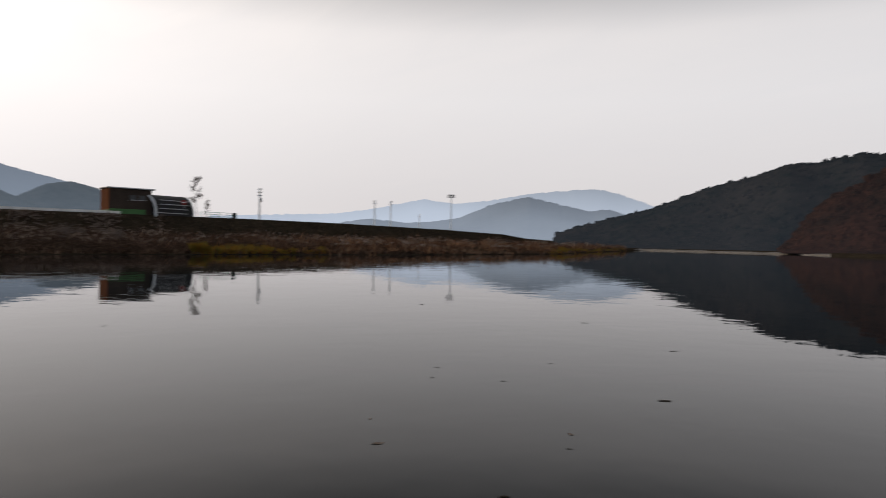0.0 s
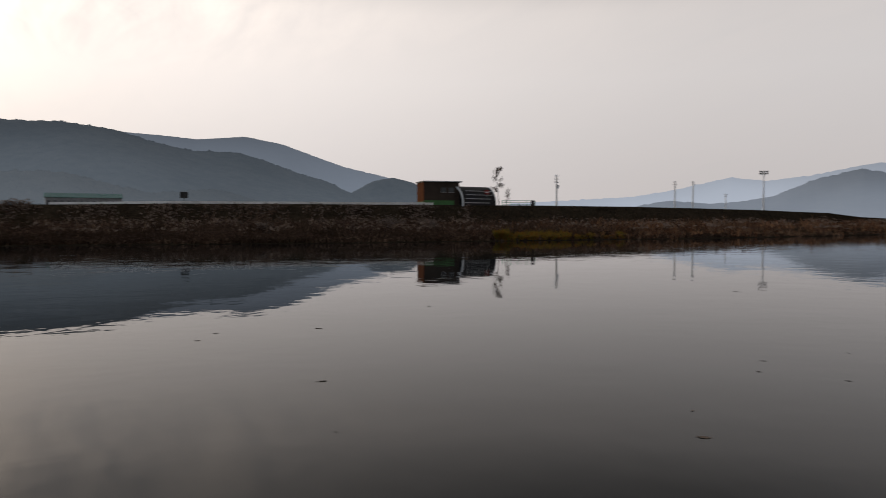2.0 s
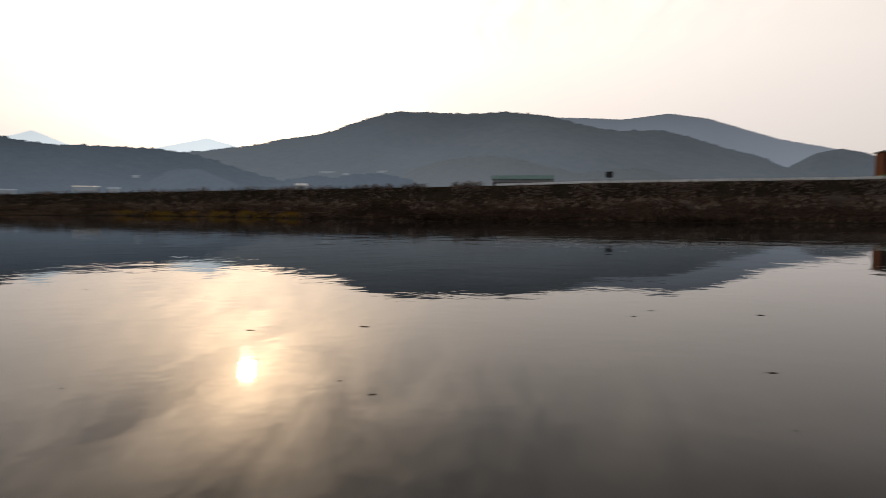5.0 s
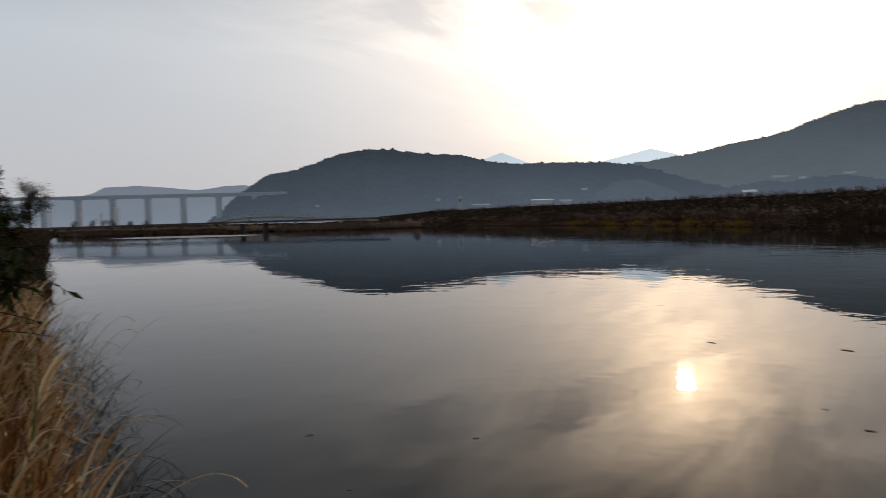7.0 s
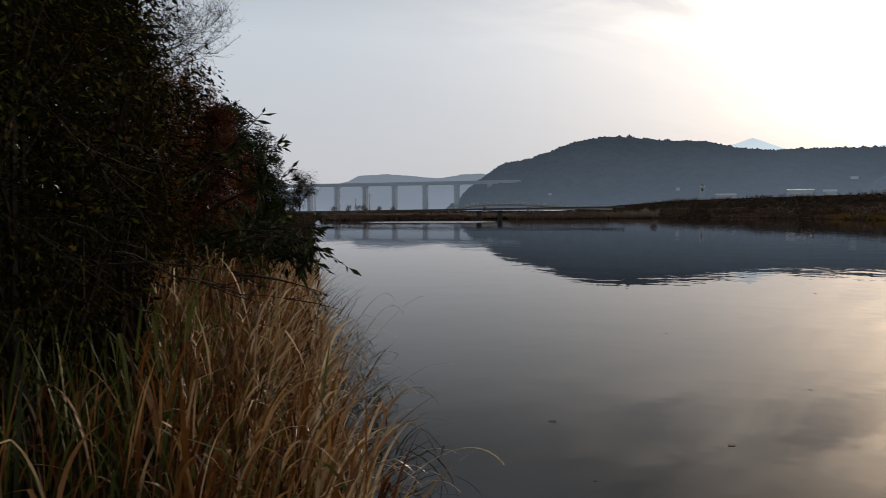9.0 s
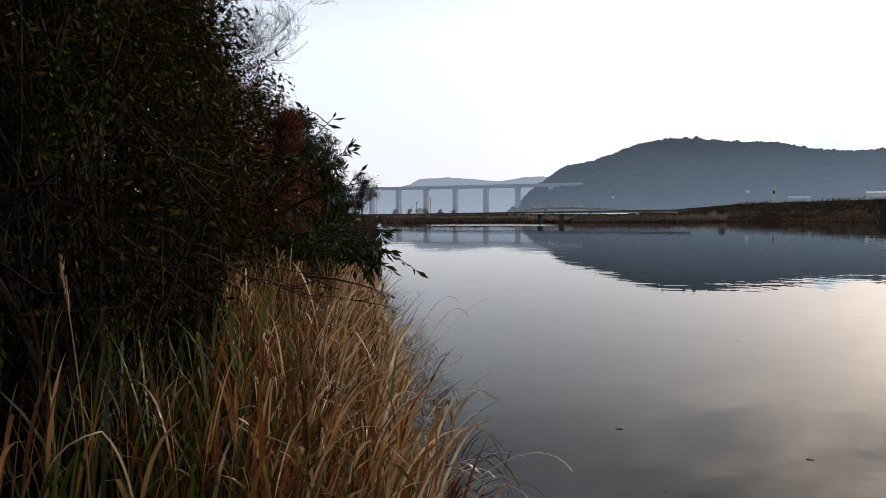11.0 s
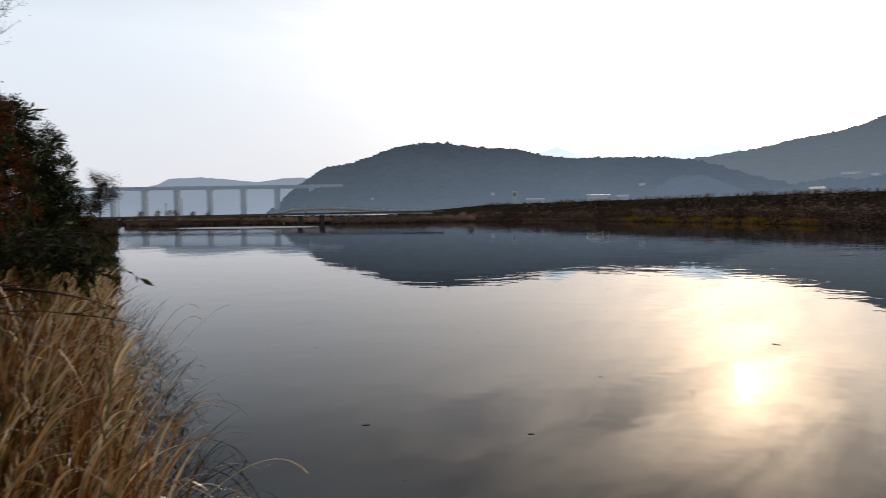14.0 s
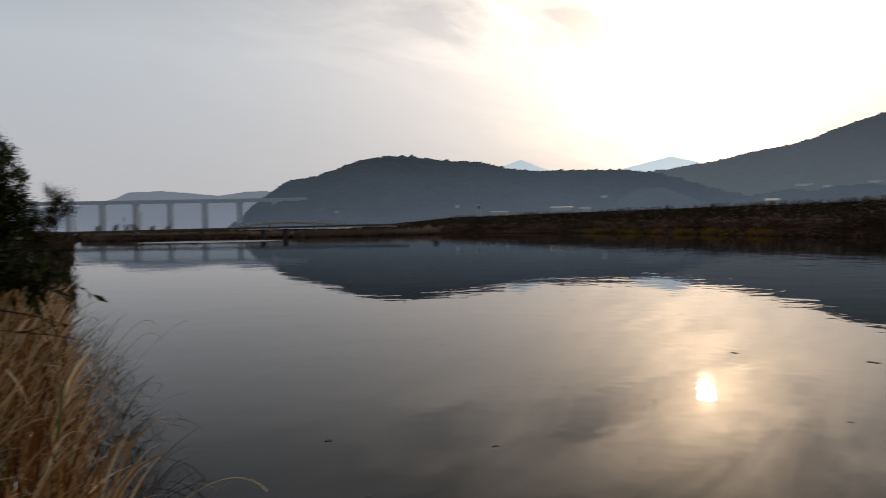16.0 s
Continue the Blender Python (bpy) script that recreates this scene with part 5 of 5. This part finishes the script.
def plumed_reed(az, r, top, seed):
    """A tall stalk with a slim faded seed head."""
    rng = np.random.default_rng(seed)
    foot = near_spot(az, r)
    ob = thing("plumed_reed", foot, "tall dry reed with a slim faded seed head", "reed", "plumed reeds")
    h = top - foot.z
    pts = [Vector((0.05 * h * u * u, -0.04 * h * u * u, h * u)) for u in np.linspace(0, 1, 9)]
    part("stem", tube(bmesh.new(), pts, [0.006 - 0.004 * u for u in np.linspace(0, 1, 9)], 5), MAT["pale_blade"], ob)
    head = [tuple(pts[7].lerp(pts[8], u) + Vector(rng.normal(0, 0.004, 3))) for u in rng.uniform(-0.2, 1.05, 60)]
    part("seed_head", leaf_cloud("seed_head", head, MAT["pale_blade"], 0.035, seed, 0.12, 0.0, [(0.1, 0.0, 1.0)] * len(head)), MAT["pale_blade"], ob, "faded feathery seed head")


for az, r, top, seed in ((146.3, 3.0, 1.52, 1), (131.5, 6.0, 1.40, 3)):
    plumed_reed(az, r, top, seed)


def long_blade(foot, tip, sag, width, label="single pale reed blade arching over the water"):
    """One blade that rises from its foot, bows over and hangs at the tip."""
    top = foot.lerp(tip, 0.72) + Vector((0, 0, sag))
    bm = bmesh.new()
    side = (tip - foot).cross(Vector((0, 0, 1))).normalized()
    prev = None
    for i in range(15):
        u = i / 14
        q = foot.lerp(top, u).lerp(top.lerp(tip, u), u)
        d = side * width * (0.5 + 0.5 * math.sin(math.pi * min(1, 0.2 + u * 0.7))) * (1 if u < 0.75 else (1.02 - u) / 0.27) * 0.5 + Vector((0, 0, 0.15 * width))
        row = (bm.verts.new(q - d), bm.verts.new(q + Vector((0, 0, -width * 0.12))), bm.verts.new(q + d))
        if prev:
            bm.faces.new((prev[0], prev[1], row[1], row[0]))
            bm.faces.new((prev[1], prev[2], row[2], row[1]))
        prev = row
    ob = part("reed_blade", bm, MAT["straw"], None)
    return tagged(ob, label, "reed", "long reed blades")


for foot, tip, sag, width in (((121.5, 3.35, 0.05), (107.9, 3.2, 0.50), 0.40, 0.034), ((121.5, 3.3, 0.05), (111.6, 3.2, 0.36), 0.28, 0.02), ((124, 3.6, 0.05), (115.2, 3.7, 0.70), 0.4, 0.014),
                              ((124, 4.6, 0.1), (116.5, 5.0, 0.95), 0.55, 0.013), ((123.5, 6.0, 0.1), (117.3, 6.6, 0.85), 0.5, 0.014), ((124, 5.2, 0.1), (114.8, 5.6, 1.0), 0.25, 0.010)):
    long_blade(bearing(*foot), bearing(*tip), sag, width)


def inside(rng, rad):
    v = Vector(rng.normal(0, 1.0, 3))
    return v.normalized() * rad * rng.uniform(0.2, 0.95)


def thicket(name, lumps, mat, leaves, leaf, label, seed, category="bush", slim=0.42, droop=0.3, shell=0.35, stems=7, fray=0.2):
    """A dense bush: stems that fan out into lumps (bearing, distance, height, radius), clothed with leaves."""
    rng = np.random.default_rng(seed)
    az0, r0 = lumps[0][0], lumps[0][1]
    at = near_spot(az0, r0)
    ob = thing(name, at, label, category)
    bm = bmesh.new()
    cs = []
    weight = np.asarray([q[3] ** 2 for q in lumps])
    for az, r, z, rad in lumps:
        c = bearing(az, r, z) - at
        for k in range(stems):
            end = c + inside(rng, rad)
            foot = Vector((rng.normal(0, 0.2), rng.normal(0, 0.2), -0.1))
            mid = foot.lerp(end, 0.5) + Vector((rng.normal(0, 0.15), rng.normal(0, 0.15), 0.25 * end.length * 0.5))
            pts = [foot.lerp(mid, u) .lerp(mid.lerp(end, u), u) for u in (0, 0.2, 0.4, 0.6, 0.8, 1.0)]
            tube(bm, pts, [0.03, 0.026, 0.02, 0.015, 0.01, 0.004], 5)
            for j in range(6):
                a = pts[2 + j % 3]
                b2 = c + inside(rng, rad)
                m2 = a.lerp(b2, 0.5) + Vector(rng.normal(0, 0.08, 3))
                tube(bm, [a, m2, b2], [0.010, 0.007, 0.002], 3)
    part("trunk", bm, MAT["bark"], ob, "dark twisted stems")
    # sprigs stand out of the lumps, each with its own droop; looser leaves fill the dark inside
    sprigs = max(12, leaves // 80)
    pick = rng.choice(len(lumps), sprigs, p=weight / weight.sum())
    d = rng.normal(size=(sprigs, 3))
    d /= np.linalg.norm(d, axis=1, keepdims=True)
    lump = np.asarray([noise.noise((q[0] * 2.2 + seed, q[1] * 2.2, q[2] * 2.2)) for q in d])
    rad = np.asarray([q[3] for q in lumps])[pick] * (1 + 0.3 * lump) * (1 - shell * rng.uniform(0, 1, sprigs) ** 1.5)
    cen = np.asarray([tuple(bearing(q[0], q[1], q[2]) - at) for q in lumps])[pick] + d * rad[:, None]
    hang = d * 0.7 + rng.normal(0, 0.45, (sprigs, 3)) - np.asarray([0, 0, 0.25 + droop])
    which = rng.integers(0, sprigs, leaves)
    loose = rng.uniform(0, 1, leaves) < 0.25
    spread = np.where(loose, fray, min(fray, 0.075)) * max(1.0, leaf / 0.065)
    pos = cen[which] + rng.normal(0, 1, (leaves, 3)) * spread[:, None] - d[which] * (loose * 0.3 * rad[which])[:, None]
    pos += hang[which] * (rng.uniform(-1, 1, leaves) * leaf * 1.6)[:, None]
    pos[:, 2] = np.maximum(pos[:, 2], 0.05)
    ways = hang[which] + rng.normal(0, 0.55, (leaves, 3))
    part("foliage", leaf_cloud("foliage", pos, mat, leaf, seed + 3, slim, droop, ways), mat, ob)
    return ob


thicket("bush", [(147, 5.2, 1.9, 1.35), (155, 4.8, 1.7, 1.3), (146, 5.8, 3.2, 1.2), (152, 5.6, 3.9, 1.5), (158, 5.2, 3.4, 1.5)], MAT["leaf_mix"], 52000, 0.052, "dense dark bush of mixed green and brown leaves", 41)
thicket("bush", [(141.5, 6.6, 1.6, 0.95), (140.5, 7.0, 3.0, 1.0), (146.5, 7.2, 4.2, 1.2), (150, 7.5, 5.0, 1.8)], MAT["leaf_mix"], 42000, 0.056, "tall dark bush overgrown with creepers", 42)
thicket("bush", [(139.0, 8.5, 1.5, 0.7), (139.0, 9.2, 2.4, 0.72), (140.5, 9.5, 3.4, 0.95)], MAT["leaf_mix"], 20000, 0.075, "dark green and brown bush behind the reeds", 43)
thicket("bush", [(150, 8.5, 1.5, 1.5), (143, 9.5, 1.4, 1.2), (158, 8.0, 1.6, 1.6)], MAT["leaf_mix"], 16000, 0.12, "dark tangled bush deep in the shade", 48)
thicket("bush", [(151, 10.5, 4.6, 2.1), (146, 11.0, 4.2, 1.5), (158, 9.5, 4.6, 2.2)], MAT["leaf_mix"], 16000, 0.16, "tall dark bush at the back of the bank", 50)
thicket("bush", [(148, 4.0, 1.75, 0.75), (150, 4.2, 2.9, 0.95), (158, 3.9, 1.8, 1.0), (159, 4.3, 3.1, 1.2)], MAT["leaf_olive"], 14000, 0.048, "leafy bush with olive and yellow-green leaves over the reeds", 51)
thicket("shrub", [(130.6, 10.5, 1.0, 0.5), (128.8, 11.0, 0.9, 0.3)], MAT["leaf_dark"], 4500, 0.095, "low leafy shrub at the water's edge", 47, "shrub")
thicket("rust_tree", [(132.8, 12.0, 0.9, 0.85), (132.7, 12.0, 1.7, 0.82), (132.4, 12.0, 2.4, 0.68), (131.9, 12.0, 3.0, 0.48), (131.6, 12.0, 3.4, 0.3), (134.6, 12.4, 3.3, 0.75), (136.2, 11.5, 2.5, 0.75), (136.8, 11.5, 1.5, 0.8)], MAT["leaf_rust"], 46000, 0.068, "rust-red conical tree on the bank", 44, "tree", 0.3, fray=0.06)
thicket("dark_tree", [(128.2, 21, 1.2, 0.7), (127.8, 21, 2.2, 0.66), (127.8, 21, 3.1, 0.52), (128.0, 21, 3.75, 0.34), (129.8, 20.5, 2.2, 0.75), (129.7, 20.5, 3.4, 0.6), (130.6, 20.5, 4.2, 0.55)], MAT["leaf_dark"], 34000, 0.08, "dark evergreen tree on the bank", 45, "tree", fray=0.05)
thicket("dark_tree", [(126.8, 40, 1.3, 0.6), (126.8, 40, 2.0, 0.45)], MAT["leaf_mix"], 3000, 0.15, "small dark tree farther along the bank", 49, "tree", fray=0.06)
for k, (al, sd, rad) in enumerate(((13, 1.3, 0.55), (17, 1.5, 0.6), (23, 1.5, 0.7), (30, 1.5, 0.7), (38, 1.6, 0.8), (48, 1.0, 0.9), (58, 1.2, 1.0), (70, 1.5, 1.1), (82, 1.6, 1.2), (95, 1.8, 1.3))):
    q = shore_spot(al, sd)
    az, r = math.degrees(math.atan2(-q.x, q.y)), math.hypot(q.x, q.y)
    thicket("shrub", [(az, r, rad * 0.35, rad * 0.6), (az + 50 / r, r, rad * 0.7, rad * 0.85)], MAT["leaf_brown"] if k % 2 else MAT["leaf_mix"], 1500, 0.16, "withered shrub along the bank", 160 + k, "shrub", stems=3)
tree("bare_tree", near_spot(137.6, 17.5), 7.6, 2.5, MAT["leaf_brown"], 5200, 0.05, "tall thin-leaved tree rising above the bushes", 46, kids=15, start=0.4, up=0.4, fuzz=0.09, levels=4)


def spray(foot, tip, bow, twigs, leaf, label, seed):
    """A leafy branch that reaches out of a bush; its leaves stand in two rows along each side twig."""
    rng = np.random.default_rng(seed)
    a = bearing(*foot)
    run = bearing(*tip) - a
    ob = thing("leafy_branch", a, label, "branch", "branches over the water")
    mid = run * 0.5 + Vector((0, 0, bow))
    pts = [(mid * u).lerp(mid.lerp(run, u), u) for u in np.linspace(0, 1, 9)]
    part("branch", tube(bmesh.new(), pts, [0.008 * (1.05 - u) + 0.0015 for u in np.linspace(0, 1, 9)], 5), MAT["twig"], ob)
    cs, ways = [], []

    def clothe(p, q, count):
        d = (q - p).normalized()
        out = d.cross(Vector((0, 0, 1))).normalized()
        for i in range(count):
            u = 0.2 + 0.8 * (i + rng.uniform(0, 0.6)) / count
            cs.append(tuple(p.lerp(q, u)))
            ways.append(tuple(d * 0.8 + out * (0.8 if i % 2 else -0.8) + Vector(rng.normal(0, 0.3, 3)) + Vector((0, 0, -0.45))))
        cs.append(tuple(q))
        ways.append(tuple(d))

    for k in range(twigs):
        u = 0.35 + 0.6 * (k + rng.uniform(0, 0.8)) / twigs
        i = min(7, int(u * 8))
        q = pts[i].lerp(pts[i + 1], u * 8 - i)
        e = q + run.normalized() * rng.uniform(0.03, 0.12) * (1.2 - u) + Vector(rng.normal(0, 0.08, 3)) - Vector((0, 0, 0.05))
        part("side_twig", tube(bmesh.new(), [q, q.lerp(e, 0.5) + Vector((0, 0, 0.015)), e], [0.004, 0.003, 0.0015], 3), MAT["twig"], ob)
        clothe(q, e, 6)
    clothe(pts[6], pts[8], 7)
    part("foliage", leaf_cloud("foliage", cs, MAT["leaf_dark"], leaf, seed, 0.3, 0.0, ways), MAT["leaf_dark"], ob)


for k, (foot, tip, bow, twigs, leaf) in enumerate((((133, 4.7, 1.85), (127.7, 3.95, 2.24), 0.02, 6, 0.075), ((132.5, 4.6, 1.8), (126.2, 3.85, 2.05), 0.08, 6, 0.075), ((132, 4.6, 1.7), (125.4, 4.0, 1.88), 0.06, 4, 0.07),
                                                   ((131, 4.6, 1.45), (123.0, 3.95, 1.48), 0.16, 9, 0.08), ((130.5, 4.6, 1.4), (123.5, 4.0, 1.40), 0.12, 8, 0.08), ((130, 4.5, 1.3), (123.0, 4.2, 1.20), 0.05, 2, 0.05), ((129, 4.8, 1.5), (123.2, 4.0, 1.60), 0.1, 8, 0.08), ((129, 4.7, 1.55), (123.8, 4.1, 1.48), 0.1, 7, 0.075),
                                                   ((131, 5.0, 1.5), (124.6, 4.4, 1.54), 0.14, 8, 0.08), ((133, 5.0, 1.9), (129.6, 4.4, 2.1), 0.05, 6, 0.075), ((131, 4.8, 1.55), (126.0, 4.3, 1.50), 0.1, 6, 0.08))):
    spray(foot, tip, bow, twigs, leaf, "thin branch with long dark green leaves", 60 + k)


def bare_twig(foot, tip, bow, seed):
    rng = np.random.default_rng(seed)
    a, run = bearing(*foot), bearing(*tip) - bearing(*foot)
    ob = thing("bare_twig", a, "dark leafless twig reaching out over the reeds", "twig", "bare twigs")
    mid = run * 0.5 + Vector((0, 0, bow))
    pts = [(mid * u).lerp(mid.lerp(run, u), u) + Vector(rng.normal(0, 0.012, 3)) for u in np.linspace(0, 1, 10)]
    part("stem", tube(bmesh.new(), pts, [0.009 * (1.1 - u) for u in np.linspace(0, 1, 10)], 5), MAT["twig"], ob)
    for k in range(7):
        i = int(rng.integers(2, 9))
        e = pts[i] + run.normalized() * rng.uniform(0.15, 0.5) + Vector(rng.normal(0, 0.12, 3))
        part("side_twig", tube(bmesh.new(), [pts[i], pts[i].lerp(e, 0.5) + Vector(rng.normal(0, 0.02, 3)), e], [0.005, 0.004, 0.0015], 3), MAT["twig"], ob)


for k, (foot, tip, bow) in enumerate((((139, 4.9, 1.45), (124.6, 4.6, 1.12), -0.12), ((141, 5.0, 1.35), (127, 4.6, 1.25), 0.1), ((143, 4.8, 1.7), (131, 4.5, 1.35), -0.1), ((150, 4.2, 1.9), (139, 4.0, 1.3), 0.05),
                                      ((146, 4.4, 2.5), (138, 4.4, 1.8), 0.1), ((138, 5.5, 2.2), (131, 5.2, 1.75), 0.08), ((152, 4.0, 2.9), (145, 4.2, 2.0), 0.1))):
    bare_twig(foot, tip, bow, 80 + k)

# unseen trees added behind the viewpoint keep sky light off the near bank
for k, (az, r, hgt) in enumerate(((172, 6.5, 8.5), (190, 6.0, 8.0), (210, 6.5, 9.0), (232, 7.0, 8.0), (255, 7.5, 9.0), (160, 9.0, 9.0), (180, 11, 10.0), (220, 12, 10.5), (272, 11, 9.0))):
    az -= 360 if az > 180 else 0
    thicket("dark_tree", [(az, r, hgt * 0.3, 1.7), (az, r, hgt * 0.58, 2.1), (az, r, hgt * 0.82, 1.6)], MAT["leaf_mix"], 5200, 0.3, "unseen dark leafy tree added behind the viewpoint to block sky light", 100 + k, "tree")

# ---- floating leaves ----
def floating_leaf(x, y, size, seed, mat, label):
    rng = np.random.default_rng(seed)
    bm = bmesh.new()
    ring = []
    for k in range(10):
        a = 2 * math.pi * k / 10
        rad = size * (0.42 + 0.10 * rng.normal())
        ring.append(bm.verts.new((math.cos(a) * rad, math.sin(a) * rad * 0.45, 0.003 + 0.015 * size * abs(math.cos(a)))))
    mid = bm.verts.new((0, 0, 0.003))
    for k in range(10):
        bm.faces.new((mid, ring[k], ring[(k + 1) % 10]))
    ob = part("floating_leaf", bm, mat, None)
    ob.matrix_world = pose(x, y, 0.0, 0, 0, math.degrees(math.atan2(y, x)) + 90 + rng.normal(0, 25))
    tagged(ob, label, "leaf", "floating leaves")


# place on the water and length; a length below nought marks a pale curled leaf
DRIFT = [(-0.18, 19.34, 0.19), (3.53, 15.66, 0.2), (4.18, 11.82, 0.14), (0.34, 9.93, 0.09), (0.28, 9.22, 0.08), (1.95, 10.4, 0.09), (1.16, 9.09, 0.07), (2.87, 8.17, 0.19), (-0.13, 6.35, -0.15), (1.56, 6.76, -0.09),
         (-6.32, 9.97, 0.17), (-5.98, 13.5, 0.12), (-7.53, 8.93, 0.11), (-4.07, 6.78, 0.12), (-0.28, 7.15, -0.06), (0.82, 5.2, 0.09), (-7.28, 8.26, 0.11), (-15.65, 1.46, 0.12), (-9.28, 3.01, 0.13), (-8.69, 4.45, 0.19),
         (-5.5, 3.04, 0.1), (-6.1, 2.98, 0.06), (-5.35, -1.34, -0.1), (-5.29, 0.0, -0.07), (-10.41, -3.6, 0.07), (-13.16, 3.28, 0.09), (-20.34, -1.91, 0.14), (-4.26, -0.78, -0.03), (-9.83, -0.88, 0.06)]
for k, (x, y, size) in enumerate(DRIFT):
    pale = size < 0
    floating_leaf(x, y, abs(size), k, MAT["pale_reed"] if pale else MAT["leaf_brown"], "pale curled leaf floating on the water" if pale else "withered brown leaf floating on the water")
rng = np.random.default_rng(77)
for k in range(14):
    q = bearing(rng.uniform(-25, 112), rng.uniform(6, 20))
    floating_leaf(q.x, q.y, rng.uniform(0.03, 0.06), 300 + k, MAT["leaf_brown"], "small withered leaf floating on the water")
